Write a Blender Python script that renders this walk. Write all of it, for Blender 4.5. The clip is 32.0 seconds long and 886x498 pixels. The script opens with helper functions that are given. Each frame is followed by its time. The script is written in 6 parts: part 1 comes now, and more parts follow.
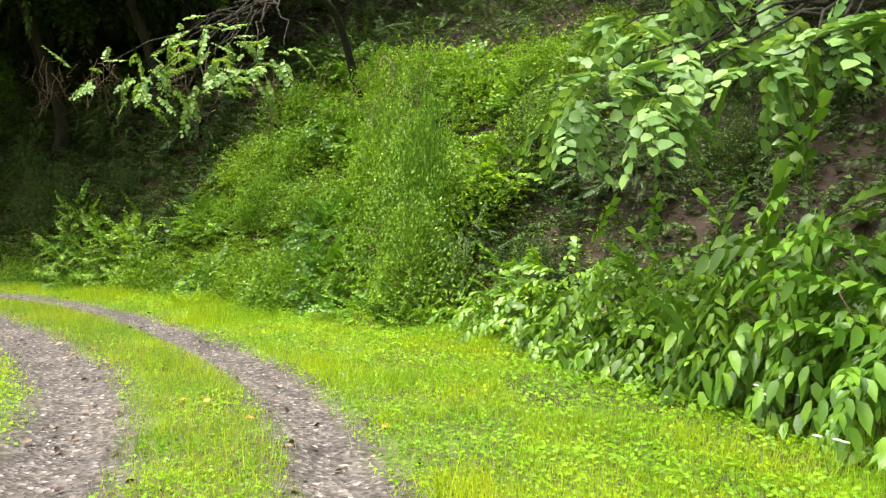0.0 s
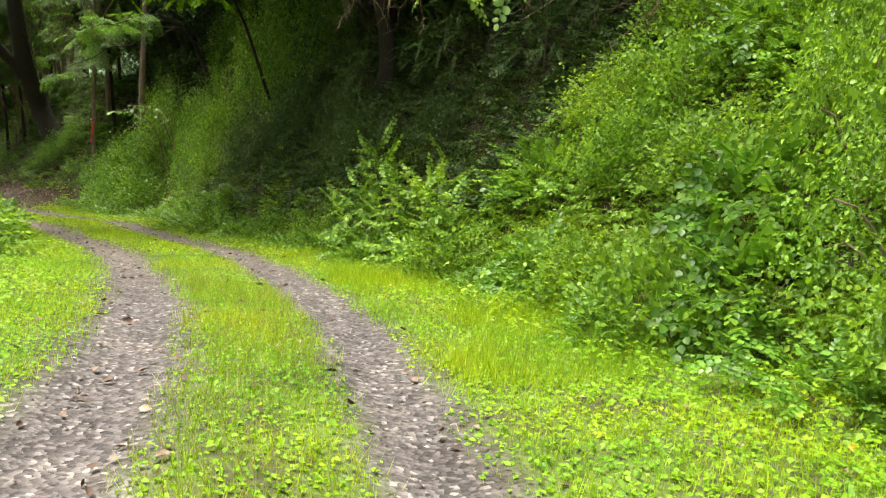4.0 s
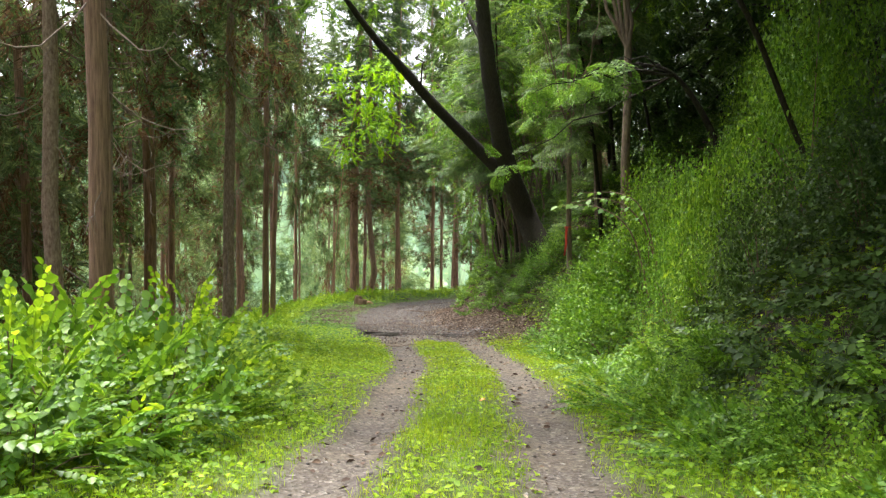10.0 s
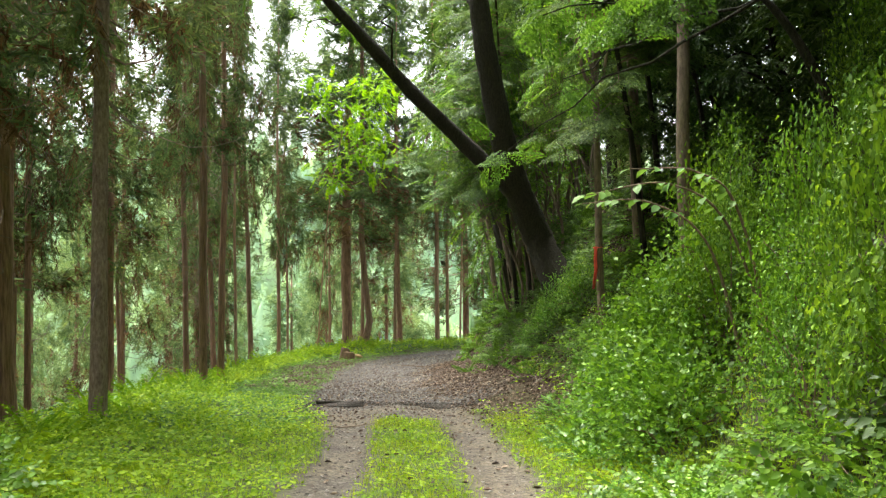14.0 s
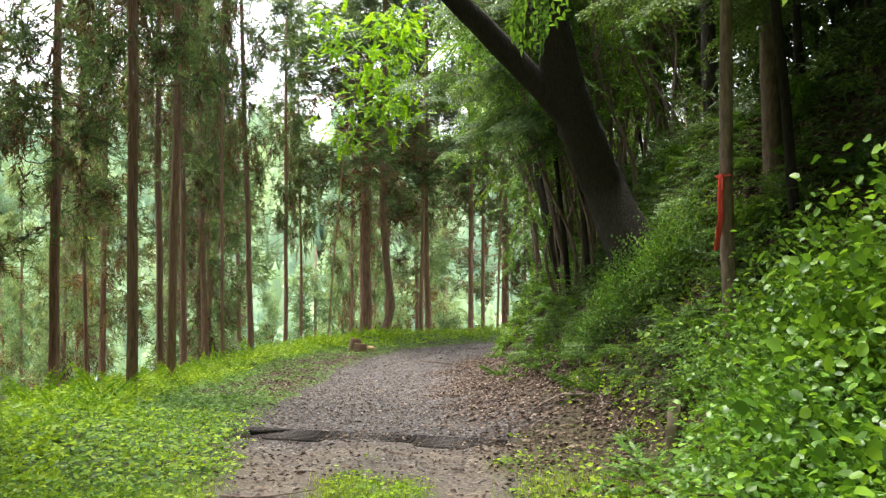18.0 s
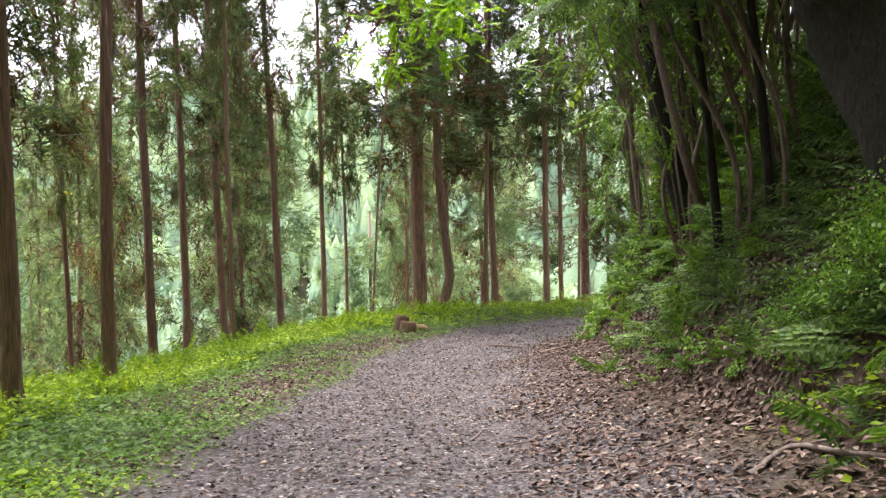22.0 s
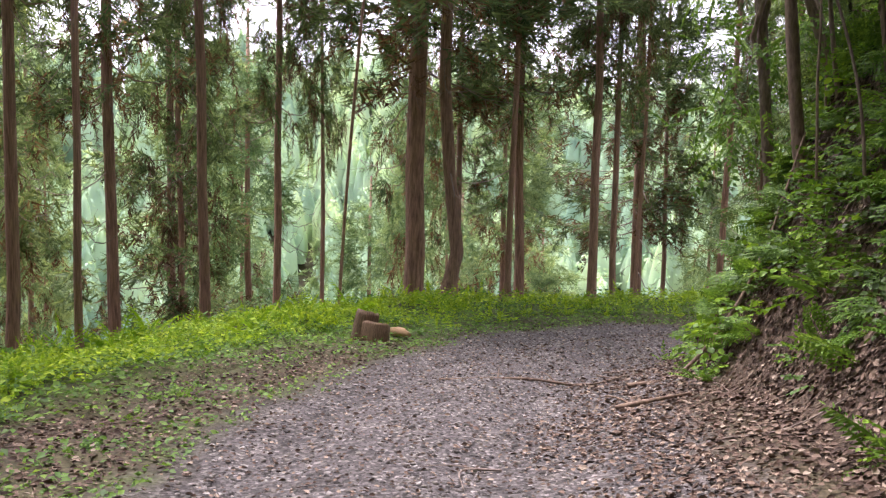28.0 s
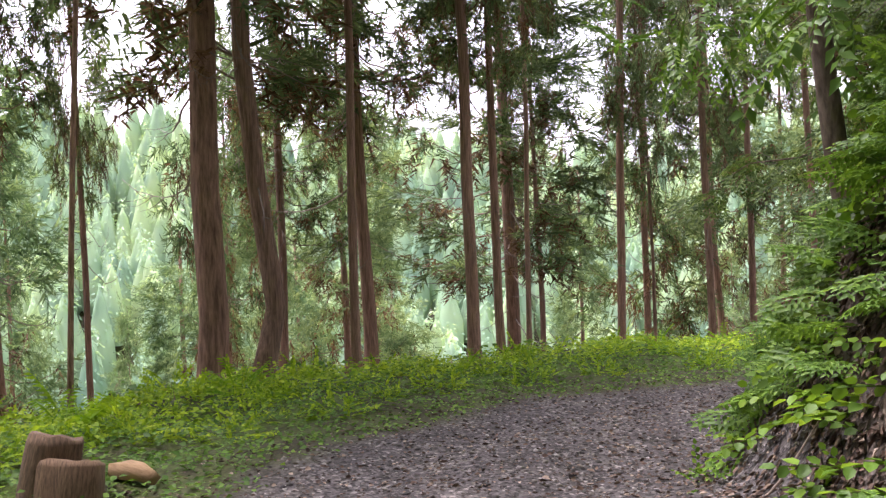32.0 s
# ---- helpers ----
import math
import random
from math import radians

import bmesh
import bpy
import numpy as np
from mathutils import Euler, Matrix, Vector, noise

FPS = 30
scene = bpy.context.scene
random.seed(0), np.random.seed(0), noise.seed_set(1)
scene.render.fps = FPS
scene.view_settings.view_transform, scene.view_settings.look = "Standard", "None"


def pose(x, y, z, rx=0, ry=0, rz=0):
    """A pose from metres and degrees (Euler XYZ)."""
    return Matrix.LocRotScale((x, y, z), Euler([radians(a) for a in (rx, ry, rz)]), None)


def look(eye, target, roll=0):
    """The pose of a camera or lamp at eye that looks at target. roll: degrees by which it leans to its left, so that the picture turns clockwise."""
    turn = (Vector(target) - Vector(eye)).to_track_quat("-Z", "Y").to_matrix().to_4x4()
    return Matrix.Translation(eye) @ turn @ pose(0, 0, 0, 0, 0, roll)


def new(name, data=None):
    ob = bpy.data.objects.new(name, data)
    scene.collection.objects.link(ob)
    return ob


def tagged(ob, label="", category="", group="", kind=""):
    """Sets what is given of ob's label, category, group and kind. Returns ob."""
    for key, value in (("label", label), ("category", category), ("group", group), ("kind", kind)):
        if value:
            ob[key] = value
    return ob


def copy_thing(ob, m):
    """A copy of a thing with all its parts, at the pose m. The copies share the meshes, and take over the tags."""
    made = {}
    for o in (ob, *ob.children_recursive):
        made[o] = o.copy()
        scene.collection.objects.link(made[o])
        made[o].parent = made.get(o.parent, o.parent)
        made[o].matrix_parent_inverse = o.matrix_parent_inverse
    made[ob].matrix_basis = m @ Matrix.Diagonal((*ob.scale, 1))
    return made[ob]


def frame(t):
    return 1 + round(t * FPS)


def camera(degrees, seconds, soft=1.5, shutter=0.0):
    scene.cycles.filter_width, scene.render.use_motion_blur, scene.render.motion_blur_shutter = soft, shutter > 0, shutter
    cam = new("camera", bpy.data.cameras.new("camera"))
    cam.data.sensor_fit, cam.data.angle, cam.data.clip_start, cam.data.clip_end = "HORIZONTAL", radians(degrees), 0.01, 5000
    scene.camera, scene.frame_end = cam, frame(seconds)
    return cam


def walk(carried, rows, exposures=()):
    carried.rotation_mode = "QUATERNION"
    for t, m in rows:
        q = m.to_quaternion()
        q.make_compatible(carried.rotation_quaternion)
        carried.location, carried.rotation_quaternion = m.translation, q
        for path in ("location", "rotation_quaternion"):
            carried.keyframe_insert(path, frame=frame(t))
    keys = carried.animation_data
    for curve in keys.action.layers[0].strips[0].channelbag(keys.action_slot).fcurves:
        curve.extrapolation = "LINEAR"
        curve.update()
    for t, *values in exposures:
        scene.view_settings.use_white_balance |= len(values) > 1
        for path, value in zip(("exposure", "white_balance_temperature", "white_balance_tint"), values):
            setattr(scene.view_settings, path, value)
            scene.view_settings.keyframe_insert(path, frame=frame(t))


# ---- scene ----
cam = camera(56.1, 32.0, 1.3)
METRES, EYE, TILT, LEAN, TURN = 46.0, 1.32, 0.0, 0.0, 33.6
EXPO = 1.8
ROWS = [
    (0.0, 0.0, 0.0, 0.0, 0.41, -5.4, -4.3),
    (0.5, -0.0022, 0.0167, -0.0021, 1.49, -5.96, -7.81),
    (1.0, -0.0021, 0.0332, -0.0038, 1.54, -5.95, -6.29),
    (1.5, -0.0045, 0.0485, -0.0052, 4.79, -6.52, -7.75),
    (2.0, -0.0048, 0.0646, -0.0065, 6.87, -6.66, -4.41),
    (2.5, -0.0088, 0.0796, -0.008, 12.12, -6.75, -7.81),
    (3.0, -0.0136, 0.0952, -0.0093, 16.13, -7.18, -7.01),
    (3.5, -0.0202, 0.1102, -0.0113, 20.43, -6.52, -7.71),
    (4.0, -0.0255, 0.1264, -0.0125, 25.6, -9.48, -5.66),
    (4.5, -0.0326, 0.1408, -0.0135, 32.49, -7.85, -6.87),
    (6.5, -0.064, 0.1964, -0.0168, 44.34, -3.84, -0.13),
    (7.0, -0.0731, 0.2109, -0.0176, 48.82, -2.68, 0.23),
    (7.5, -0.0809, 0.2248, -0.0196, 51.59, -4.15, 0.91),
    (8.0, -0.0885, 0.2393, -0.0211, 51.67, -5.35, 0.97),
    (8.5, -0.0969, 0.251, -0.022, 53.5, -4.83, 0.7),
    (9.0, -0.1085, 0.262, -0.0237, 58.69, -3.07, -0.22),
    (9.5, -0.1198, 0.2732, -0.0255, 62.98, -1.78, -0.42),
    (10.0, -0.1321, 0.285, -0.0272, 63.24, -3.75, -0.65),
    (10.5, -0.1432, 0.2959, -0.0284, 64.33, -4.0, -0.03),
    (11.0, -0.1562, 0.3066, -0.0296, 65.67, -4.0, -1.17),
    (11.5, -0.1684, 0.3158, -0.0311, 66.31, -4.09, -1.89),
    (12.0, -0.1824, 0.324, -0.0327, 66.13, -3.78, -4.11),
    (12.5, -0.1948, 0.3308, -0.0342, 66.2, -1.86, -0.63),
    (13.0, -0.2078, 0.3371, -0.0361, 65.78, -0.96, -1.28),
    (13.5, -0.2207, 0.3443, -0.0379, 66.1, -0.36, -0.09),
    (14.0, -0.2344, 0.3541, -0.0403, 64.63, -0.42, 0.29),
    (14.5, -0.2478, 0.3625, -0.0428, 64.79, -1.04, 0.25),
    (16.5, -0.3008, 0.3902, -0.047, 66.21, -2.91, -0.02),
    (17.0, -0.3139, 0.3983, -0.0489, 66.29, -2.16, -0.38),
    (17.5, -0.3255, 0.4059, -0.0504, 66.96, -1.59, 0.35),
    (18.0, -0.3392, 0.4126, -0.0522, 67.69, -1.3, -0.26),
    (18.5, -0.3525, 0.418, -0.054, 69.6, -0.29, 1.13),
    (19.0, -0.3679, 0.4243, -0.0565, 69.56, -0.16, 0.18),
    (19.5, -0.3822, 0.4297, -0.0591, 69.99, -0.11, 1.04),
    (20.0, -0.3968, 0.4357, -0.0615, 69.71, -1.22, -0.28),
    (20.5, -0.4107, 0.441, -0.0629, 69.98, -1.67, -0.67),
    (21.0, -0.4252, 0.4472, -0.0641, 69.62, -3.76, 0.46),
    (21.5, -0.439, 0.4522, -0.0652, 70.9, -3.04, 0.31),
    (22.0, -0.4538, 0.4582, -0.0671, 72.26, -3.07, 0.97),
    (22.5, -0.4675, 0.4632, -0.0685, 75.55, -2.99, -2.02),
    (23.0, -0.4809, 0.4693, -0.0699, 75.44, -2.14, -0.21),
    (23.5, -0.4924, 0.4746, -0.0713, 75.28, -2.37, -0.6),
    (24.0, -0.5054, 0.4797, -0.0713, 72.4, -2.3, -0.12),
    (24.5, -0.5183, 0.4849, -0.0727, 71.75, -1.39, 1.05),
    (25.0, -0.5323, 0.4898, -0.0736, 71.68, -2.16, -2.8),
    (25.5, -0.5459, 0.4935, -0.0754, 73.05, -1.89, -1.39),
    (27.5, -0.5988, 0.5123, -0.0829, 74.2, -4.04, -0.43),
    (28.0, -0.6147, 0.5178, -0.0852, 73.85, -4.2, -1.28),
    (28.5, -0.6292, 0.5233, -0.0871, 73.86, -4.03, -2.02),
    (29.0, -0.6459, 0.5281, -0.0899, 73.49, -4.35, -2.41),
    (29.5, -0.6619, 0.5329, -0.0914, 73.43, -3.81, -0.1),
    (30.0, -0.6793, 0.5379, -0.0936, 72.68, -3.59, 3.22),
    (30.5, -0.6947, 0.5439, -0.095, 70.88, -3.91, 1.03),
    (31.0, -0.7097, 0.5498, -0.0961, 67.1, -2.98, 1.17),
    (31.5, -0.7229, 0.557, -0.0979, 65.33, -0.99, 2.87),
    (32.0, -0.7377, 0.5634, -0.1001, 62.8, 0.05, 2.34),
]
walk(cam, [(t, pose(0, 0, EYE, TILT, LEAN, TURN) @ pose(METRES * x, METRES * y, METRES * z, 90 + pitch, roll, yaw)) for t, x, y, z, yaw, pitch, roll in ROWS],
     [(t, EXPO + e, k, m) for t, e, k, m in ((0.0, 0.24, 6900, 10), (5.0, 0.3, 6850, 11), (7.0, 0.46, 6450, 16), (9.5, 0.54, 6450, 14), (11.8, 0.74, 6550, 8), (14.0, 0.6, 6650, 5), (18.0, 0.56, 6400, 13), (25.0, 0.46, 6200, 30), (28.0, 0.28, 6200, 30), (30.0, 0.2, 6200, 31), (32.0, 0.27, 6200, 31))])

# ---- light: a bright overcast sky ----
world = bpy.data.worlds.new("world")
scene.world = world
world.use_nodes = True
wn, wl = world.node_tree.nodes, world.node_tree.links
sky = wn.new("ShaderNodeTexSky")
sky.sky_type, sky.sun_disc = "NISHITA", False
sky.sun_elevation, sky.sun_rotation = radians(70), radians(215)
sky.air_density, sky.dust_density, sky.ozone_density = 1.0, 4.0, 1.0
pale = wn.new("ShaderNodeHueSaturation")
pale.inputs["Saturation"].default_value = 0.22
wl.new(sky.outputs[0], pale.inputs["Color"])
wl.new(pale.outputs[0], wn["Background"].inputs["Color"])
wn["Background"].inputs["Strength"].default_value = 0.15
sun = new("sun", bpy.data.lights.new("sun", "SUN"))
sun.data.energy, sun.data.angle, sun.data.color = 1.5, radians(25), (1.0, 0.97, 0.9)
sun.matrix_world = look((-8, -12, 40), (0, 0, 0))

rng = np.random.default_rng(7)


# ---- materials ----
def nodes_of(name):
    m = bpy.data.materials.new(name)
    m.use_nodes = True
    nt = m.node_tree
    return m, nt, nt.nodes["Principled BSDF"], nt.nodes["Material Output"]


def node(nt, kind, **values):
    n = nt.nodes.new(kind)
    for key, value in values.items():
        n.inputs[key].default_value = value
    return n


def ramp(nt, source, stops):
    r = nt.nodes.new("ShaderNodeValToRGB")
    while len(r.color_ramp.elements) < len(stops):
        r.color_ramp.elements.new(0.5)
    for e, (p, c) in zip(r.color_ramp.elements, stops):
        e.position, e.color = p, (*c, 1)
    nt.links.new(source, r.inputs[0])
    return r.outputs[0]


def mixed(nt, fac, a, b, mode="MIX"):
    m = nt.nodes.new("ShaderNodeMix")
    m.data_type, m.blend_type = "RGBA", mode
    for key, v in ((0, fac), (6, a), (7, b)):
        if isinstance(v, bpy.types.NodeSocket):
            nt.links.new(v, m.inputs[key])
        elif key == 0:
            m.inputs[0].default_value = v
        else:
            m.inputs[key].default_value = (*v, 1)
    return m.outputs[2]


def noise_tex(nt, scale, detail=4.0, rough=0.6, coord="Object", stretch=None):
    tc = nt.nodes.new("ShaderNodeTexCoord")
    src = tc.outputs[coord]
    if stretch:
        mp = nt.nodes.new("ShaderNodeMapping")
        mp.inputs["Scale"].default_value = stretch
        nt.links.new(src, mp.inputs[0])
        src = mp.outputs[0]
    n = node(nt, "ShaderNodeTexNoise", Scale=scale, Detail=detail, Roughness=rough)
    nt.links.new(src, n.inputs["Vector"])
    return n.outputs["Fac"]


def bump(nt, bsdf, height, strength=0.5, distance=0.02):
    b = node(nt, "ShaderNodeBump", Strength=strength, Distance=distance)
    nt.links.new(height, b.inputs["Height"])
    nt.links.new(b.outputs[0], bsdf.inputs["Normal"])


def leaf_mat(name, dark, mid, light, through_part=0.35, rough=0.5, gloss=0.35, patchy=((0.3, (0.72, 0.8, 0.75)), (0.7, (1.15, 1.1, 1.0))), patch_scale=0.9):
    m, nt, p, out = nodes_of(name)
    geo = nt.nodes.new("ShaderNodeNewGeometry")
    info = nt.nodes.new("ShaderNodeObjectInfo")
    base = ramp(nt, geo.outputs["Random Per Island"], [(0.0, dark), (0.5, mid), (0.93, light), (1.0, [c * 1.15 for c in light])])
    patch = ramp(nt, noise_tex(nt, patch_scale, 3, 0.6), patchy)
    col = mixed(nt, 1.0, base, patch, "MULTIPLY")
    each = ramp(nt, info.outputs["Random"], [(0.0, (0.82, 0.9, 0.9)), (1.0, (1.12, 1.05, 0.95))])
    col = mixed(nt, 1.0, col, each, "MULTIPLY")
    nt.links.new(col, p.inputs["Base Color"])
    p.inputs["Roughness"].default_value = rough
    p.inputs["Specular IOR Level"].default_value = gloss
    tr = nt.nodes.new("ShaderNodeBsdfTranslucent")
    warm = mixed(nt, 1.0, col, (1.25, 1.15, 0.55), "MULTIPLY")
    nt.links.new(warm, tr.inputs["Color"])
    mx = nt.nodes.new("ShaderNodeMixShader")
    mx.inputs[0].default_value = through_part
    nt.links.new(p.outputs[0], mx.inputs[1])
    nt.links.new(tr.outputs[0], mx.inputs[2])
    nt.links.new(mx.outputs[0], out.inputs["Surface"])
    return m


def plain_mat(name, a, b, scale=8.0, rough=0.8, metal=0.0, stretch=None, relief=0.4, depth=0.01):
    m, nt, p, out = nodes_of(name)
    n = noise_tex(nt, scale, 6, 0.65, "Object", stretch)
    col = ramp(nt, n, [(0.3, a), (0.7, b)])
    info = nt.nodes.new("ShaderNodeObjectInfo")
    each = ramp(nt, info.outputs["Random"], [(0.0, (0.8, 0.8, 0.82)), (1.0, (1.15, 1.12, 1.1))])
    nt.links.new(mixed(nt, 1.0, col, each, "MULTIPLY"), p.inputs["Base Color"])
    p.inputs["Roughness"].default_value, p.inputs["Metallic"].default_value = rough, metal
    bump(nt, p, n, relief, depth)
    return m


def bits_mat(name, stops, rough=0.8, gloss=0.3):
    """Many small loose pieces in one mesh, each with a tint of its own."""
    m, nt, p, out = nodes_of(name)
    geo = nt.nodes.new("ShaderNodeNewGeometry")
    col = ramp(nt, geo.outputs["Random Per Island"], stops)
    grain = ramp(nt, noise_tex(nt, 60, 3), [(0.3, (0.75, 0.75, 0.75)), (0.7, (1.15, 1.15, 1.15))])
    nt.links.new(mixed(nt, 1.0, col, grain, "MULTIPLY"), p.inputs["Base Color"])
    p.inputs["Roughness"].default_value, p.inputs["Specular IOR Level"].default_value = rough, gloss
    return m


MEADOW = [(0.32, (0.62, 0.78, 0.8)), (0.48, (0.95, 0.98, 1.0)), (0.62, (1.14, 1.04, 0.8)), (0.78, (1.32, 1.03, 0.8))]
LEAF = {
    "big": leaf_mat("leaf_broad_green", (0.07, 0.165, 0.02), (0.135, 0.285, 0.034), (0.24, 0.43, 0.05), 0.4, 0.4, 0.5),
    "mid": leaf_mat("leaf_vine_green", (0.075, 0.16, 0.018), (0.14, 0.285, 0.03), (0.26, 0.44, 0.052), 0.4),
    # brighter copy of the vine green; the sunny bank's light is in the colour
    "vine": leaf_mat("leaf_vine_sunlit", (0.088, 0.18, 0.022), (0.17, 0.325, 0.036), (0.3, 0.48, 0.063), 0.45),
    # darkened leaf copy: shade of the bank and canopy is put into the colour
    "dark": leaf_mat("leaf_shaded_green", (0.036, 0.072, 0.018), (0.064, 0.12, 0.03), (0.11, 0.19, 0.044), 0.3),
    "lime": leaf_mat("leaf_maple_lime", (0.154, 0.330, 0.012), (0.242, 0.462, 0.015), (0.374, 0.605, 0.024), 0.5),
    "yellow": leaf_mat("leaf_shrub_yellow_green", (0.1, 0.2, 0.017), (0.21, 0.37, 0.03), (0.4, 0.56, 0.05), 0.55),
    "fern": leaf_mat("fern_green", (0.068, 0.150, 0.025), (0.113, 0.235, 0.04), (0.181, 0.330, 0.06), 0.4),
    "pale": leaf_mat("leaf_pale_green", (0.095, 0.2, 0.06), (0.16, 0.3, 0.09), (0.26, 0.42, 0.14), 0.35),
    "cedar": leaf_mat("cedar_needles", (0.075, 0.115, 0.07), (0.13, 0.19, 0.115), (0.22, 0.3, 0.17), 0.5, 0.6, 0.2),
    "russet": leaf_mat("dead_needles", (0.09, 0.055, 0.045), (0.16, 0.1, 0.08), (0.25, 0.165, 0.135), 0.4, 0.8, 0.1),
    "grass": leaf_mat("grass_green", (0.175, 0.3, 0.013), (0.3, 0.46, 0.021), (0.46, 0.59, 0.036), 0.4, 0.5, 0.25, MEADOW),
    "clover": leaf_mat("verge_weeds_green", (0.145, 0.28, 0.012), (0.235, 0.42, 0.018), (0.32, 0.5, 0.026), 0.4, 0.5, 0.25, MEADOW),
    "straw": leaf_mat("dry_grass_straw", (0.22, 0.2, 0.06), (0.36, 0.34, 0.1), (0.5, 0.47, 0.2), 0.35, 0.7, 0.1),
    "fir": leaf_mat("fir_green", (0.06, 0.105, 0.045), (0.105, 0.175, 0.07), (0.17, 0.26, 0.1), 0.42, 0.55, 0.25),
    # leaf green paled and greyed: the valley's haze is put into this colour
    "far": leaf_mat("far_woods_haze_green", (0.4, 0.53, 0.38), (0.435, 0.57, 0.41), (0.47, 0.61, 0.45), 0.3, 0.9, 0.05, ((0.34, (0.55, 0.66, 0.72)), (0.5, (0.9, 0.95, 0.95)), (0.64, (1.2, 1.15, 1.0))), 0.09),
    # paler copy of the cedar needles, with distance haze put into the colour
    "cedar_hazed": leaf_mat("hazed_cedar_needles", (0.13, 0.2, 0.13), (0.2, 0.29, 0.19), (0.3, 0.4, 0.27), 0.5, 0.7, 0.1),
    "weed": leaf_mat("shade_weeds_green", (0.14, 0.265, 0.019), (0.26, 0.43, 0.03), (0.4, 0.56, 0.046), 0.5, 0.5, 0.3),
}
BARK = plain_mat("cedar_bark", (0.12, 0.068, 0.045), (0.46, 0.28, 0.19), 6, 0.9, 0, (6, 6, 0.5), 1.0, 0.03)
BARK_PALE = plain_mat("pale_peeling_bark", (0.12, 0.075, 0.05), (0.38, 0.29, 0.22), 9, 0.9, 0, (3, 3, 1.2), 0.7, 0.015)
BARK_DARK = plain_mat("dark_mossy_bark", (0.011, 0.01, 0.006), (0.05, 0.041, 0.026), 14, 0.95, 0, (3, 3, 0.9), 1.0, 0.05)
BARK_BROWN = plain_mat("brown_sapling_bark", (0.09, 0.064, 0.046), (0.26, 0.19, 0.14), 10, 0.9, 0, (3, 3, 0.8), 0.7, 0.02)
DEAD_WOOD = plain_mat("grey_dead_wood", (0.12, 0.09, 0.07), (0.34, 0.27, 0.22), 20, 0.85)
TWIG = plain_mat("twig_bark", (0.09, 0.06, 0.04), (0.26, 0.18, 0.12), 20, 0.85)
STEM = plain_mat("green_stem", (0.05, 0.09, 0.02), (0.12, 0.16, 0.05), 20, 0.7)
STONES = bits_mat("gravel_stones", [(0.0, (0.045, 0.041, 0.04)), (0.5, (0.118, 0.102, 0.087)), (0.85, (0.2, 0.178, 0.156)), (1.0, (0.38, 0.355, 0.325))], 0.75, 0.4)
LITTER = bits_mat("dead_leaves", [(0.0, (0.04, 0.023, 0.014)), (0.5, (0.11, 0.068, 0.046)), (0.86, (0.24, 0.17, 0.12)), (1.0, (0.4, 0.32, 0.24))], 0.75, 0.35)
STEEL = plain_mat("rusty_dark_steel", (0.03, 0.027, 0.025), (0.1, 0.085, 0.075), 30, 0.55, 0.6)
CONCRETE = plain_mat("drain_concrete", (0.05, 0.045, 0.04), (0.15, 0.135, 0.12), 12, 0.9)
CUT_WOOD = plain_mat("weathered_cut_wood", (0.06, 0.037, 0.019), (0.25, 0.158, 0.085), 14, 0.85, 0, (5, 5, 0.8))
FRESH_WOOD = plain_mat("fresh_split_wood", (0.3, 0.19, 0.09), (0.55, 0.36, 0.18), 12, 0.8, 0, (1, 8, 8))
RED_TAPE = plain_mat("red_plastic_tape", (0.75, 0.06, 0.035), (0.85, 0.1, 0.06), 5, 0.45)
YELLOW_TAPE = plain_mat("yellow_plastic_tape", (0.75, 0.72, 0.03), (0.85, 0.82, 0.06), 5, 0.45)
PETAL = plain_mat("white_petals", (0.7, 0.7, 0.72), (0.82, 0.82, 0.82), 20, 0.6)


